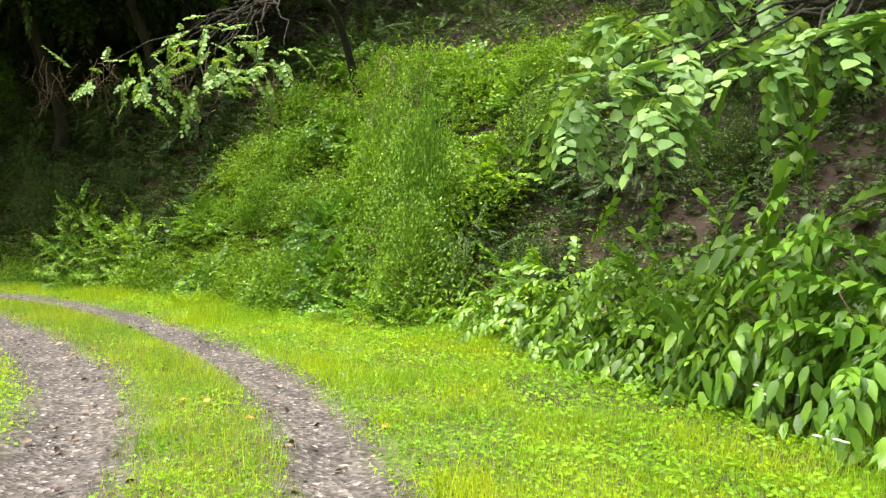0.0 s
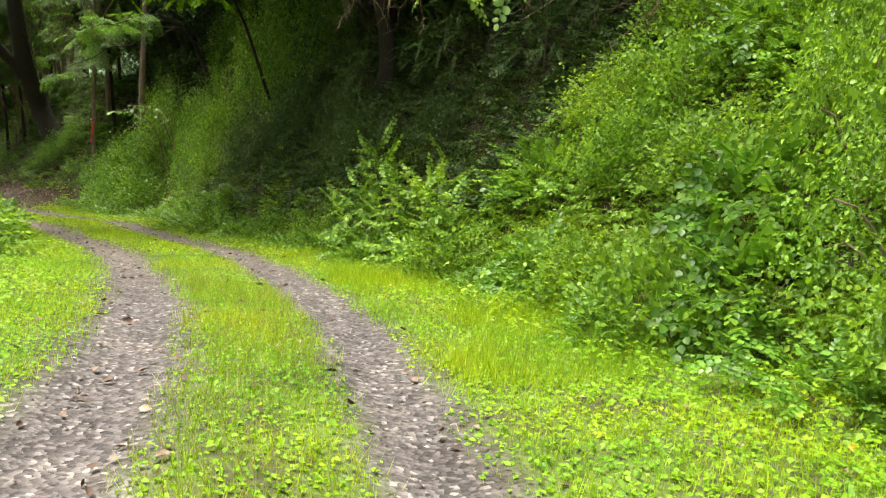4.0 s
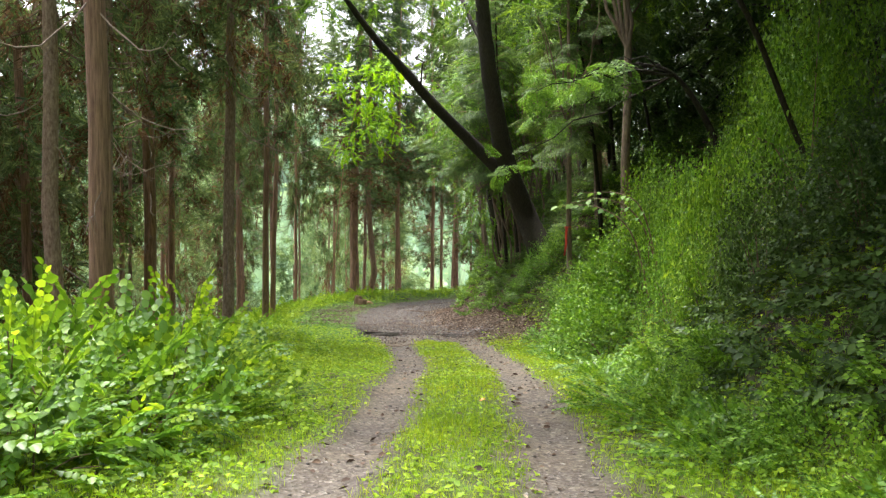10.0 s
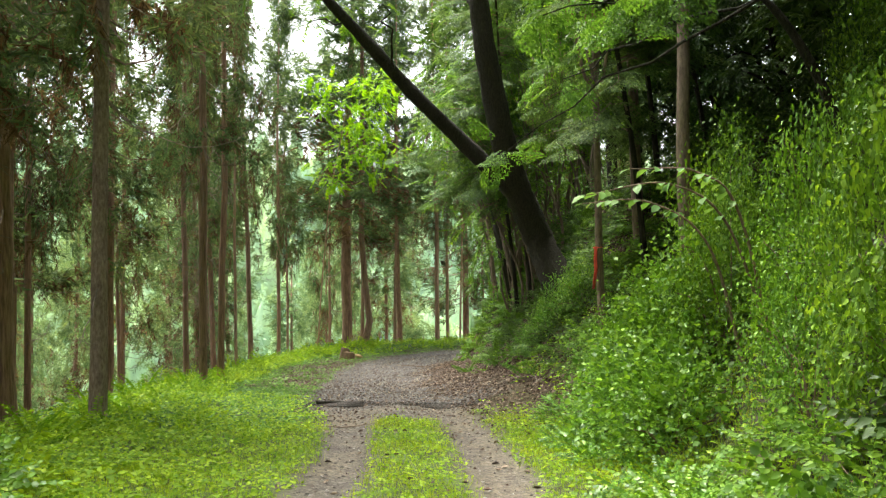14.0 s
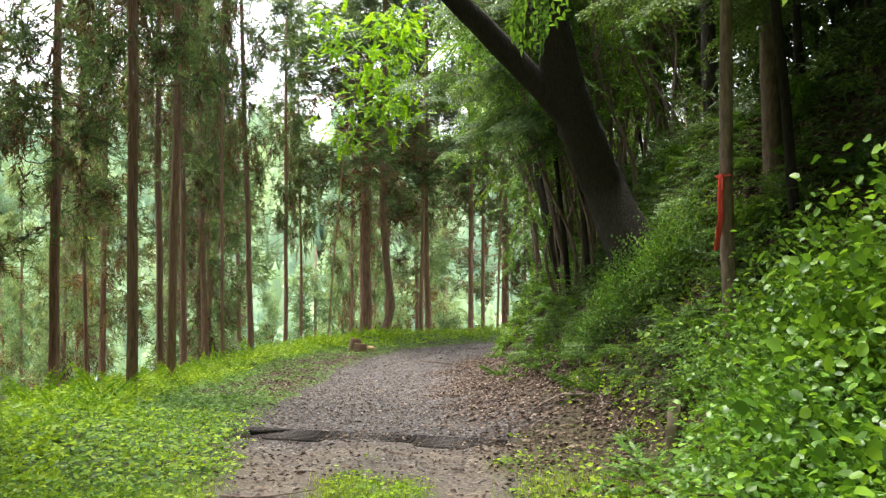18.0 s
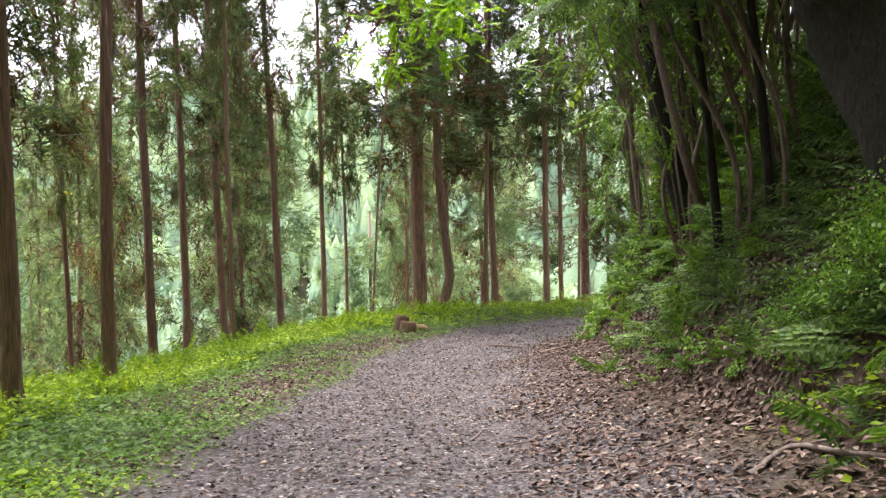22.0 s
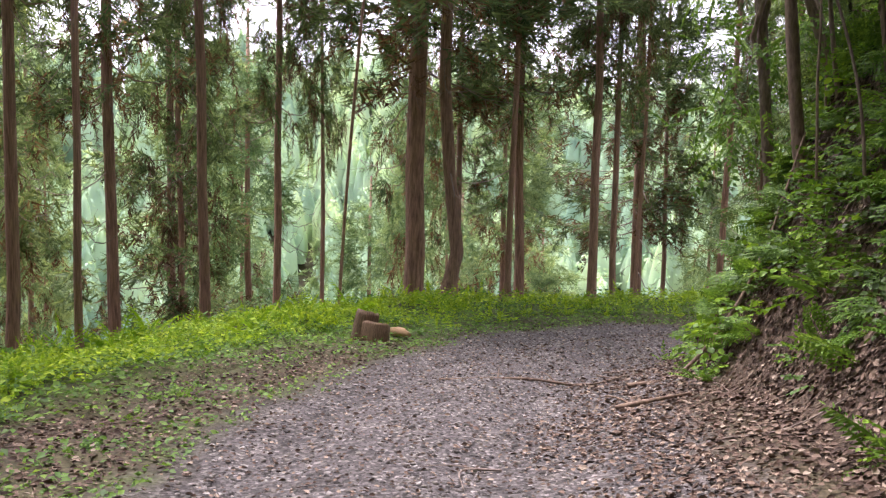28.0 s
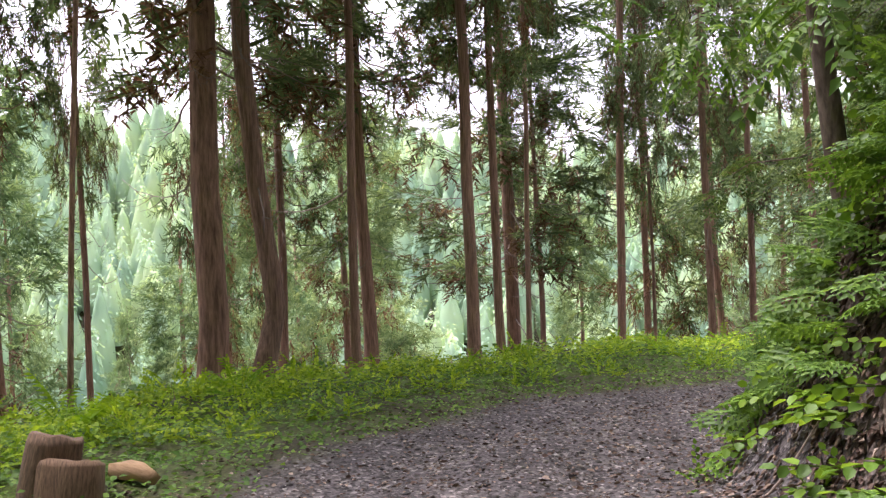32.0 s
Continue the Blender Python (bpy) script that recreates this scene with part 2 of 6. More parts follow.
def soil_mat(name, road):
    m, nt, p, out = nodes_of(name)
    def zone(key):
        a = nt.nodes.new("ShaderNodeAttribute")
        a.attribute_name = key
        return a.outputs["Fac"]
    fine, big = noise_tex(nt, 28, 6, 0.7), noise_tex(nt, 2.2, 5, 0.65)
    soil = ramp(nt, fine, [(0.3, (0.02, 0.014, 0.01)), (0.55, (0.05, 0.035, 0.025)), (0.8, (0.11, 0.08, 0.058))])
    moss = ramp(nt, fine, [(0.3, (0.03, 0.05, 0.01)), (0.5, (0.085, 0.14, 0.018)), (0.75, (0.19, 0.26, 0.035))])
    litter = ramp(nt, fine, [(0.32, (0.02, 0.014, 0.009)), (0.5, (0.07, 0.047, 0.03)), (0.62, (0.13, 0.092, 0.06)), (0.75, (0.22, 0.16, 0.11))])
    col = mixed(nt, zone("litter"), mixed(nt, zone("green"), soil, mixed(nt, ramp(nt, big, [(0.4, (0.75, 0.75, 0.75)), (0.6, (0, 0, 0))]), moss, soil)), litter)
    tall = fine
    if road:
        tc = nt.nodes.new("ShaderNodeTexCoord")
        vor = node(nt, "ShaderNodeTexVoronoi", Scale=34.0)
        nt.links.new(tc.outputs["Object"], vor.inputs["Vector"])
        chip = nt.nodes.new("ShaderNodeSeparateColor")
        nt.links.new(vor.outputs["Color"], chip.inputs[0])
        grey = ramp(nt, chip.outputs[0], [(0.0, (0.034, 0.031, 0.03)), (0.5, (0.082, 0.076, 0.072)), (0.92, (0.15, 0.14, 0.134)), (1.0, (0.3, 0.285, 0.27))])
        tint = ramp(nt, big, [(0.3, (0.6, 0.55, 0.53)), (0.5, (0.98, 0.94, 0.93)), (0.7, (1.3, 1.22, 1.14))])
        dust = ramp(nt, noise_tex(nt, 9, 6, 0.7), [(0.3, (0.1, 0.08, 0.056)), (0.55, (0.19, 0.155, 0.112)), (0.8, (0.29, 0.245, 0.185))])
        dust = mixed(nt, 0.85, dust, ramp(nt, chip.outputs[1], [(0.0, (0.5, 0.5, 0.52)), (0.5, (0.95, 0.93, 0.92)), (0.9, (1.25, 1.22, 1.2)), (1.0, (1.7, 1.68, 1.65))]), "MULTIPLY")
        col = mixed(nt, zone("gravel"), col, mixed(nt, zone("dust"), mixed(nt, 1.0, grey, tint, "MULTIPLY"), dust))
        tall = mixed(nt, zone("gravel"), (0.5, 0.5, 0.5), vor.outputs["Distance"])
    nt.links.new(col, p.inputs["Base Color"])
    p.inputs["Roughness"].default_value = 0.85
    p.inputs["Specular IOR Level"].default_value = 0.3
    bump(nt, p, tall, 0.8, 0.02)
    return m


GROUND = soil_mat("forest_soil", False)
ROAD = soil_mat("gravel_track", True)


# ---- mesh helpers ----
def mesh_of(name, verts, tris, mat, smooth=False, zones=None):
    verts, tris = np.asarray(verts, np.float32), np.asarray(tris, np.int32)
    me = bpy.data.meshes.new(name)
    me.vertices.add(len(verts))
    me.vertices.foreach_set("co", verts.ravel())
    me.loops.add(tris.size)
    me.loops.foreach_set("vertex_index", tris.ravel())
    me.polygons.add(len(tris))
    me.polygons.foreach_set("loop_start", np.arange(0, tris.size, tris.shape[1], dtype=np.int32))
    for key, values in (zones or {}).items():
        me.attributes.new(key, "FLOAT", "POINT").data.foreach_set("value", np.asarray(values, np.float32))
    if smooth:
        me.polygons.foreach_set("use_smooth", np.ones(len(tris), bool))
    me.materials.append(mat)
    me.update(calc_edges=True)
    return me


def part(name, me, parent, label=""):
    ob = new(name, me)
    ob.parent = parent
    return tagged(ob, label)


def thing(name, label, category, group="", kind="", at=(0, 0, 0)):
    ob = new(name)
    ob.location = at
    ob.empty_display_size = 0.2
    return tagged(ob, label, category, group, kind)


def unit(v):
    return v / np.maximum(np.linalg.norm(v, axis=-1, keepdims=True), 1e-9)


def frames(ahead, up):
    """Rotation matrices whose x runs along ahead and whose z leans to up."""
    x = unit(ahead)
    y = unit(np.cross(up, x))
    return np.stack([x, y, np.cross(x, y)], axis=-1)


def strew(V, F, turns, places, sizes):
    """Copies of a small template at many poses, as one vertex and face array."""
    n = len(places)
    sizes = np.asarray(sizes, float)
    sizes = sizes[:, None, None] if sizes.ndim == 1 else sizes[:, None, :]
    out = np.einsum("nij,nkj->nki", turns, V[None] * sizes) + places[:, None]
    faces = F[None] + (np.arange(n) * len(V))[:, None, None]
    return out.reshape(-1, 3), faces.reshape(-1, F.shape[1])


def joined(pieces):
    vs, fs, k = [], [], 0
    for v, f in pieces:
        vs.append(v)
        fs.append(f + k)
        k += len(v)
    return np.concatenate(vs), np.concatenate(fs)


def tube(points, radii, sides=8, rough=0.0):
    """A tapered tube along a line of points, with triangles."""
    P, r = np.asarray(points, float), np.asarray(radii, float)
    t = unit(np.gradient(P, axis=0))
    ref = np.eye(3)[np.argmin(np.abs(t).max(axis=0))]
    a = unit(np.cross(ref[None], t))
    b = np.cross(t, a)
    ang = np.linspace(0, 2 * np.pi, sides, endpoint=False)
    rr = r[:, None] * (1 + rough * rng.normal(size=(len(P), sides)))
    V = P[:, None] + rr[..., None] * (np.cos(ang)[None, :, None] * a[:, None] + np.sin(ang)[None, :, None] * b[:, None])
    F = []
    for i in range(len(P) - 1):
        for j in range(sides):
            k = (j + 1) % sides
            q = (i * sides + j, i * sides + k, (i + 1) * sides + k, (i + 1) * sides + j)
            F += [(q[0], q[1], q[2]), (q[0], q[2], q[3])]
    top = (len(P) - 1) * sides
    F += [(top, top + j, top + j + 1) for j in range(1, sides - 1)]
    return V.reshape(-1, 3), np.array(F)


def bent(a, b, sag, n=6, wob=0.0):
    """A line of points from a to b that bows by sag (a vector)."""
    t = np.linspace(0, 1, n)[:, None]
    P = np.asarray(a) * (1 - t) + np.asarray(b) * t + np.asarray(sag) * (4 * t * (1 - t))
    if wob:
        P[1:-1] += rng.normal(size=(n - 2, 3)) * wob
    return P


KITE = np.array([[0, 0, 0], [0.42, -0.27, 0.07], [1, 0, -0.1], [0.42, 0.27, 0.07]])
KITE_F = np.array([[0, 1, 2], [0, 2, 3]])
OVAL = np.array([[0, 0, 0], [0.22, -0.22, 0.05], [0.6, -0.25, 0.03], [1, 0, -0.16], [0.6, 0.25, 0.03], [0.22, 0.22, 0.05], [0.25, 0, 0.0], [0.62, 0, -0.03]])
OVAL_F = np.array([[0, 1, 6], [0, 6, 5], [1, 2, 7], [1, 7, 6], [6, 7, 4], [6, 4, 5], [2, 3, 7], [7, 3, 4]])
ROUND = np.array([[0, 0, 0], [0.28, -0.3, 0.06], [0.72, -0.26, 0.05], [1, 0, -0.1], [0.72, 0.26, 0.05], [0.28, 0.3, 0.06]])
ROUND_F = np.array([[0, 1, 2], [0, 2, 3], [0, 3, 4], [0, 4, 5]])
BLADE = np.array([[0, -0.5, 0], [0, 0.5, 0], [1, 0, 0]])
BLADE_F = np.array([[0, 1, 2]])


def rosette(count, wide_spread, leaf, wide=1.2, V=ROUND, F=ROUND_F):
    """A loose tuft of leaves that face up and outward."""
    a = rng.uniform(0, 2 * np.pi, count)
    r = wide_spread * np.sqrt(rng.random(count))
    ahead = np.stack([np.cos(a), np.sin(a), rng.normal(size=count) * 0.25 - 0.25], -1)
    up = np.stack([0.4 * np.cos(a), 0.4 * np.sin(a), np.ones(count)], -1) + 0.3 * rng.normal(size=(count, 3))
    at = np.stack([r * np.cos(a), r * np.sin(a), 0.5 * wide_spread * rng.normal(size=count)], -1)
    size = leaf * rng.uniform(0.65, 1.25, count)
    return strew(V, F, frames(ahead, up), at, np.stack([size, size * wide, size], -1))


def spray(count, length, leaf, wide=1.0, V=KITE, F=KITE_F, angle=55, droop=0.25):
    """A twig with leaves on both sides, along +x, face up."""
    t = np.linspace(0.12, 1.0, count)
    side = np.where(np.arange(count) % 2, 1.0, -1.0)
    a = np.radians(angle) * side * np.where(t > 0.98, 0.1, 1.0)
    ahead = np.stack([np.cos(a), np.sin(a), -0.25 - 0.2 * t + 0.12 * rng.normal(size=count)], -1)
    up = np.stack([0.15 * rng.normal(size=count), 0.25 * rng.normal(size=count), np.ones(count)], -1)
    at = np.stack([t * length, 0 * t, -droop * length * t * t], -1)
    size = leaf * (0.75 + 0.5 * rng.random(count)) * np.where(t > 0.9, 0.75, 1.0)
    leaves = strew(V, F, frames(ahead, up), at, np.stack([size, size * wide, size], -1))
    stem = (np.array([[0, -0.004, 0], [0, 0.004, 0], [length * 0.5, 0, -droop * length * 0.25], [length, 0, -droop * length]]), np.array([[0, 1, 2], [0, 2, 3]]))
    return joined([leaves, stem])


def frond(length, pairs, leaf, wide=0.5):
    """A flat feathered spray: side twigs on both sides of an axis, each set with short leaflets."""
    at, ahead, size = [], [], []
    for n in range(pairs):
        t = (n + 0.5) / pairs
        for side in (-1, 1):
            reach = length * wide * (1 - t) ** 0.6 * rng.uniform(0.8, 1.1) + 0.03
            way = np.array([np.cos(0.95), side * np.sin(0.95), -0.25])
            for u in np.arange(0.15, 1.01, 0.6 * leaf / reach):
                q = np.array([t * length, 0, -0.25 * length * t * t]) + way * reach * u - [0, 0, 0.25 * reach * u * u]
                for turn in (-0.7, 0.7):
                    at.append(q)
                    ahead.append((np.cos(side * 0.95 + turn), np.sin(side * 0.95 + turn), -0.3 + 0.15 * rng.normal()))
                    size.append(leaf * rng.uniform(0.7, 1.1))
    up = np.array([0, 0, 1.0]) + 0.2 * rng.normal(size=(len(at), 3))
    return strew(KITE * [1, 0.8, 1], KITE_F, frames(np.array(ahead), up), np.array(at), np.array(size))


# ---- the plan: the track's centre line, with the bank's foot and the outer edge ----
CTRL_FIRST = [
    (14, -34, 1.2, 3.2, 4.0), (8, -15, 0.5, 3.2, 4.0), (2.4, -4.4, 0.15, 4.6, 4.0), (-0.6, -0.45, 0.03, 4.7, 4.0),
    (-3.1, 2.6, -0.4, 5.5, 4.0), (-5.4, 4.4, -0.62, 5.3, 4.0), (-8.3, 5.65, -0.85, 3.7, 3.8), (-11.5, 6.5, -1.12, 3.0, 3.6),
    (-15.5, 6.97, -1.54, 2.5, 3.5), (-19.3, 6.9, -1.98, 2.1, 3.5), (-22.3, 6.6, -2.25, 2.2, 3.5), (-25.2, 6.3, -2.65, 2.4, 3.6),
]
CTRL_LAST = [
    (-27.5, 5.85, -2.9, 2.4, 3.8), (-30.0, 5.25, -3.15, 2.4, 4.0), (-33.0, 4.4, -3.42, 2.5, 4.3), (-36.5, 3.4, -3.85, 2.5, 4.5),
    (-40.0, 2.6, -4.3, 2.7, 4.5), (-43.5, 2.0, -4.6, 2.7, 4.5), (-46.5, 2.1, -4.75, 2.1, 4.5), (-49.0, 2.7, -4.9, 1.35, 4.8),
    (-50.9, 4.0, -5.0, 1.2, 5.0), (-52.0, 6.0, -5.1, 1.4, 5.0), (-52.4, 9.0, -5.3, 1.8, 5.0), (-52.0, 14.0, -5.7, 2.0, 5.0),
    (-49.0, 24.0, -6.4, 2.0, 5.0), (-44.0, 50.0, -8.0, 2.0, 5.0),
]
CTRL = CTRL_FIRST + CTRL_LAST


def smooth_line(rows, per=24):
    C = np.array(rows, float)
    C = np.vstack([2 * C[0] - C[1], C, 2 * C[-1] - C[-2]])
    t = np.linspace(0, 1, per, endpoint=False)[:, None]
    out = []
    for i in range(1, len(C) - 2):
        a, b, c, d = C[i - 1:i + 3]
        out.append(0.5 * (2 * b + (c - a) * t + (2 * a - 5 * b + 4 * c - d) * t ** 2 + (3 * b - a - 3 * c + d) * t ** 3))
    return np.vstack(out + [C[-2:-1]])


LINE = smooth_line(CTRL)
TANG = unit(np.gradient(LINE[:, :2], axis=0))
RIGHT = np.stack([TANG[:, 1], -TANG[:, 0]], -1)
ARC = np.concatenate([[0], np.cumsum(np.linalg.norm(np.diff(LINE[:, :2], axis=0), axis=1))])


def near(x, y):
    """For places: the signed way to the right of the track, and the arc length."""
    x, y = np.ravel(x).astype(float), np.ravel(y).astype(float)
    d, s = np.empty(len(x)), np.empty(len(x))
    for i in range(0, len(x), 4000):
        dx = x[i:i + 4000, None] - LINE[None, :, 0]
        dy = y[i:i + 4000, None] - LINE[None, :, 1]
        q = dx * dx + dy * dy
        j = q.argmin(1)
        k = np.arange(len(j))
        side = dx[k, j] * RIGHT[j, 0] + dy[k, j] * RIGHT[j, 1]
        along = dx[k, j] * TANG[j, 0] + dy[k, j] * TANG[j, 1]
        d[i:i + 4000] = np.where(side < 0, -1, 1) * np.sqrt(q[k, j])
        s[i:i + 4000] = ARC[j] + np.clip(along, -0.3, 0.3)
    return d, s


def wave(x, y, f, seed=0.0):
    return (np.sin(f * x + 1.3 * np.sin(0.7 * f * y + seed)) * np.cos(1.1 * f * y + 1.7 * np.sin(0.6 * f * x + 2 * seed))
            + 0.5 * np.sin(2.3 * f * x + 1.9 * f * y + seed) * np.cos(1.7 * f * y - 2.1 * f * x)) / 1.5


ARC_BEND = float(ARC[np.argmin(np.abs(LINE[:, 0] + 45.0) + 50 * (LINE[:, 1] > 15))])
S_STEEP = float(ARC[np.argmin(np.abs(LINE[:, 0] + 29.0) + 50 * (LINE[:, 1] > 15))])


def height(d, s, x, y):
    zc, toe, edge = (np.interp(s, ARC, LINE[:, k]) for k in (2, 3, 4))
    u = np.maximum(d - toe, 0)
    k = np.clip((s - S_STEEP) / 4, 0, 1)
    u = u * u / (u + 0.35 + 0.4 * k * np.clip((ARC_BEND - s) / 3, 0, 1))
    first = 3.5 - 1.7 * k
    rise = (1.15 + 0.75 * k) * np.minimum(u, first) + (0.72 - 0.62 * k) * np.clip(u - first, 0, 50) + 0.25 * k * np.clip(d - 1.3, 0, 2)
    v = np.maximum(-d - edge, 0)
    fall = -0.22 * v - 0.36 * np.clip(v - 3, 0, 45) + 0.85 * np.clip(v - 60, 0, 75)
    rut = -0.045 * np.exp(-((np.abs(d) - 0.75) / 0.28) ** 2) + 0.02 * np.exp(-(d / 0.35) ** 2)
    lump = 0.05 * wave(x, y, 1.7) + 0.02 * wave(x, y, 5.1, 2.0)
    wild = np.clip((np.abs(d) - 1.8) / 2.0, 0, 1)
    far = np.clip((np.abs(d) - 6) / 10.0, 0, 1)
    mound = 0.06 * np.exp(-((d + 3.3) / 1.1) ** 2) * np.clip((s - 52) / 6, 0, 1)
    return zc + rise + fall + rut + mound + lump * (0.25 + 0.75 * wild) + wild * 0.12 * wave(x, y, 0.8, 1.0) + far * 0.5 * wave(x, y, 0.3, 4.0)


def surf(x, y):
    d, s = near(x, y)
    return height(d, s, np.ravel(x), np.ravel(y))


def spot(s, d):
    """The place at arc length s and d metres to the right of the track."""
    s, d = np.asarray(s, float), np.asarray(d, float)
    x = np.interp(s, ARC, LINE[:, 0]) + d * np.interp(s, ARC, RIGHT[:, 0])
    y = np.interp(s, ARC, LINE[:, 1]) + d * np.interp(s, ARC, RIGHT[:, 1])
    return x, y, height(d, s, x, y)


def arc_at(x):
    """Arc length where the centre line passes this x (before the bend)."""
    k = np.arange(len(LINE) // 1)[ARC < ARC[np.argmin(LINE[:, 0])]]
    return float(np.interp(-x, -LINE[k, 0], ARC[k]))


S_DRAIN = arc_at(-32.1)


def bare(s, d, x, y):
    """How far the gravel shows: two ruts first, the whole width past the drain."""
    w = 0.42 + 0.08 * wave(x, y, 2.2) + 0.07 * wave(x, y, 7.0, 1.0) + 0.04 * wave(x, y, 17.0, 2.0)
    wl_ = w + 0.12 * np.clip((arc_at(-13) - s) / 6, 0, 1)
    two = np.maximum(1 - np.abs(d - 0.78) / w, 1 - np.abs(d + 0.78) / wl_)
    full = np.minimum((1.65 + 0.2 * wave(x, y, 1.1, 3.0) + 0.1 * wave(x, y, 6, 1.0)) + np.minimum(d, 0), (2.3 + 0.2 * wave(x, y, 1.3)) - np.maximum(d, 0)) * 1.5
    k = np.clip((s - S_DRAIN + 2.2) / 2.5 + 0.4 * wave(x, y, 3.0), 0, 1)
    return np.clip((two * (1 - k) + full * k) * 1.35 + 0.16, 0, 1)


def littered(s, d, x, y):
    k = np.clip((s - S_DRAIN + 4.0) / 3.0, 0, 1)
    right = np.clip((d - 0.9 + 0.4 * wave(x, y, 1.3, 5.0)) / 0.9, 0, 1) * k * np.clip((6.6 + 1.2 * wave(x, y, 0.9, 8.0) - d) / 2.0, 0.25, 1)
    slope = np.clip((d - 9) / 4, 0, 1)
    outer = np.clip((s - arc_at(-36)) / 3, 0, 1) * np.clip((-d - 1.4) / 0.5, 0, 1) * np.clip((3.4 + d) / 0.8, 0, 1) * np.clip((arc_at(-47.5) - s) / 2, 0, 1) * (0.78 + 0.4 * wave(x, y, 1.9, 6.0))
    right = np.maximum(right, outer)
    left = np.clip((-d - np.interp(s, ARC, LINE[:, 4]) - 1.2) / 1.5, 0, 1)
    return np.clip(np.maximum(np.maximum(right, slope * 0.8), left * 0.8), 0, 1)


# ---- ground: one sheet out to the horizon, and the track laid on it ----
def spaced(lo, hi, step, reach):
    inner = np.arange(lo, hi + step, step)
    grow = np.cumsum(step * 1.22 ** np.arange(1, 60))
    grow = grow[grow < reach]
    return np.concatenate([lo - grow[::-1], inner, inner[-1] + grow])


gx, gy = spaced(-82, 10, 0.4, 2200), spaced(-26, 28, 0.4, 2200)
GX, GY = (a.ravel() for a in np.meshgrid(gx, gy, indexing="ij"))
gd, gs = near(GX, GY)
GZ = height(gd, gs, GX, GY) - 0.07 * np.clip((2.9 - np.abs(gd)) / 0.5, 0, 1) - 0.3 * (np.abs(GX + 32.1) < 0.7) * (np.abs(gd) < 1.9)
ny = len(gy)
i0 = (np.arange(len(gx) - 1)[:, None] * ny + np.arange(ny - 1)[None]).ravel()
quads = np.stack([i0, i0 + ny, i0 + ny + 1, i0 + 1], -1)
g_litter = littered(gs, gd, GX, GY)
g_toe = np.interp(gs, ARC, LINE[:, 3])
g_green = np.clip((g_toe + 0.8 - gd) / 0.8, 0, 1) * np.clip((gd + np.interp(gs, ARC, LINE[:, 4]) + 2.0) / 1.5, 0, 1) * np.clip(1.2 - g_litter, 0, 1)
g_green = np.maximum(g_green, 0.3 * np.clip((-gd - 30) / 10, 0, 1))
g_litter = g_litter * np.clip((gd + 34) / 6, 0, 1)
ground = new("ground", mesh_of("ground", np.stack([GX, GY, GZ], -1), quads, GROUND, True, {"litter": g_litter, "green": g_green}))
tagged(ground, "grassy verge, leaf-littered bank and wooded slope beside the track", "ground", kind="structure")

rs, rd = np.arange(ARC[0] + 8, ARC[-1] - 6, 0.12), np.arange(-2.75, 2.76, 0.11)
RS, RD = (a.ravel() for a in np.meshgrid(rs, rd, indexing="ij"))
RX, RY, RZ = spot(RS, RD)
RZ = RZ + 0.004 - 0.2 * (np.abs(RX + 32.1) < 0.2) * (np.abs(RD) < 1.55) - 0.09 * np.clip((np.abs(RD) - 2.5) / 0.25, 0, 1)
nr = len(rd)
j0 = (np.arange(len(rs) - 1)[:, None] * nr + np.arange(nr - 1)[None]).ravel()
rq = np.stack([j0, j0 + 1, j0 + nr + 1, j0 + nr], -1)
r_bare, r_lit = bare(RS, RD, RX, RY), littered(RS, RD, RX, RY)
track = new("road", mesh_of("road", np.stack([RX, RY, RZ], -1), rq, ROAD, True, {"gravel": r_bare, "dust": np.clip((RS - arc_at(-11)) / 9, 0, 1) * np.clip((S_DRAIN - 0.1 - RS) / 0.8, 0, 1) * np.clip(0.55 + 0.35 * wave(RX, RY, 2.1, 5.0), 0, 0.85), "litter": r_lit * 0.8, "green": np.clip(1.2 - r_bare, 0, 1) * (1 - 0.5 * np.clip((RS - S_DRAIN) / 4, 0, 1))}))
tagged(track, "gravel forest track with two wheel ruts and a grassy middle", "road", kind="structure")


# ---- cover of the ground ----
def cover_points(count, s0, s1, d0, d1):
    s, d = rng.uniform(s0, s1, count), rng.uniform(d0, d1, count)
    x, y, z = spot(s, d)
    return s, d, x, y, z


def flat_turns(n, tilt):
    a = rng.uniform(0, 2 * np.pi, n)
    up = np.stack([tilt * rng.normal(size=n), tilt * rng.normal(size=n), np.ones(n)], -1)
    return frames(np.stack([np.cos(a), np.sin(a), 0.25 * rng.normal(size=n)], -1), up)


S0, S1 = arc_at(1.5), arc_at(-49) + 8


def weeds(name, label, count, s0, s1, d0, d1, leaf, lift, mat, keep=None):
    s, d, x, y, z = cover_points(count, s0, s1, d0, d1)
    ok = rng.random(count) > bare(s, d, x, y) * 1.15 + 0.95 * littered(s, d, x, y) * (d < 2.6)
    if keep is not None:
        ok &= keep(s, d, x, y)
    s, d, x, y, z = (a[ok] for a in (s, d, x, y, z))
    n = len(x)
    tall = 0.6 + 0.7 * np.clip(np.abs(d) - 1.0, 0, 2.5)
    z = z + lift * tall * (0.2 + rng.random(n)) * (0.8 + 0.5 * wave(x, y, 2.6, 7.0))
    size = leaf * (0.6 + 0.8 * rng.random(n)) * (0.8 + 0.25 * tall)
    v, f = strew(KITE * [1, 1.25, 1], KITE_F, flat_turns(n, 0.45), np.stack([x, y, z], -1), size)
    ob = new(name, mesh_of(name, v, f, mat))
    return tagged(ob, label, "weeds", kind="stuff")


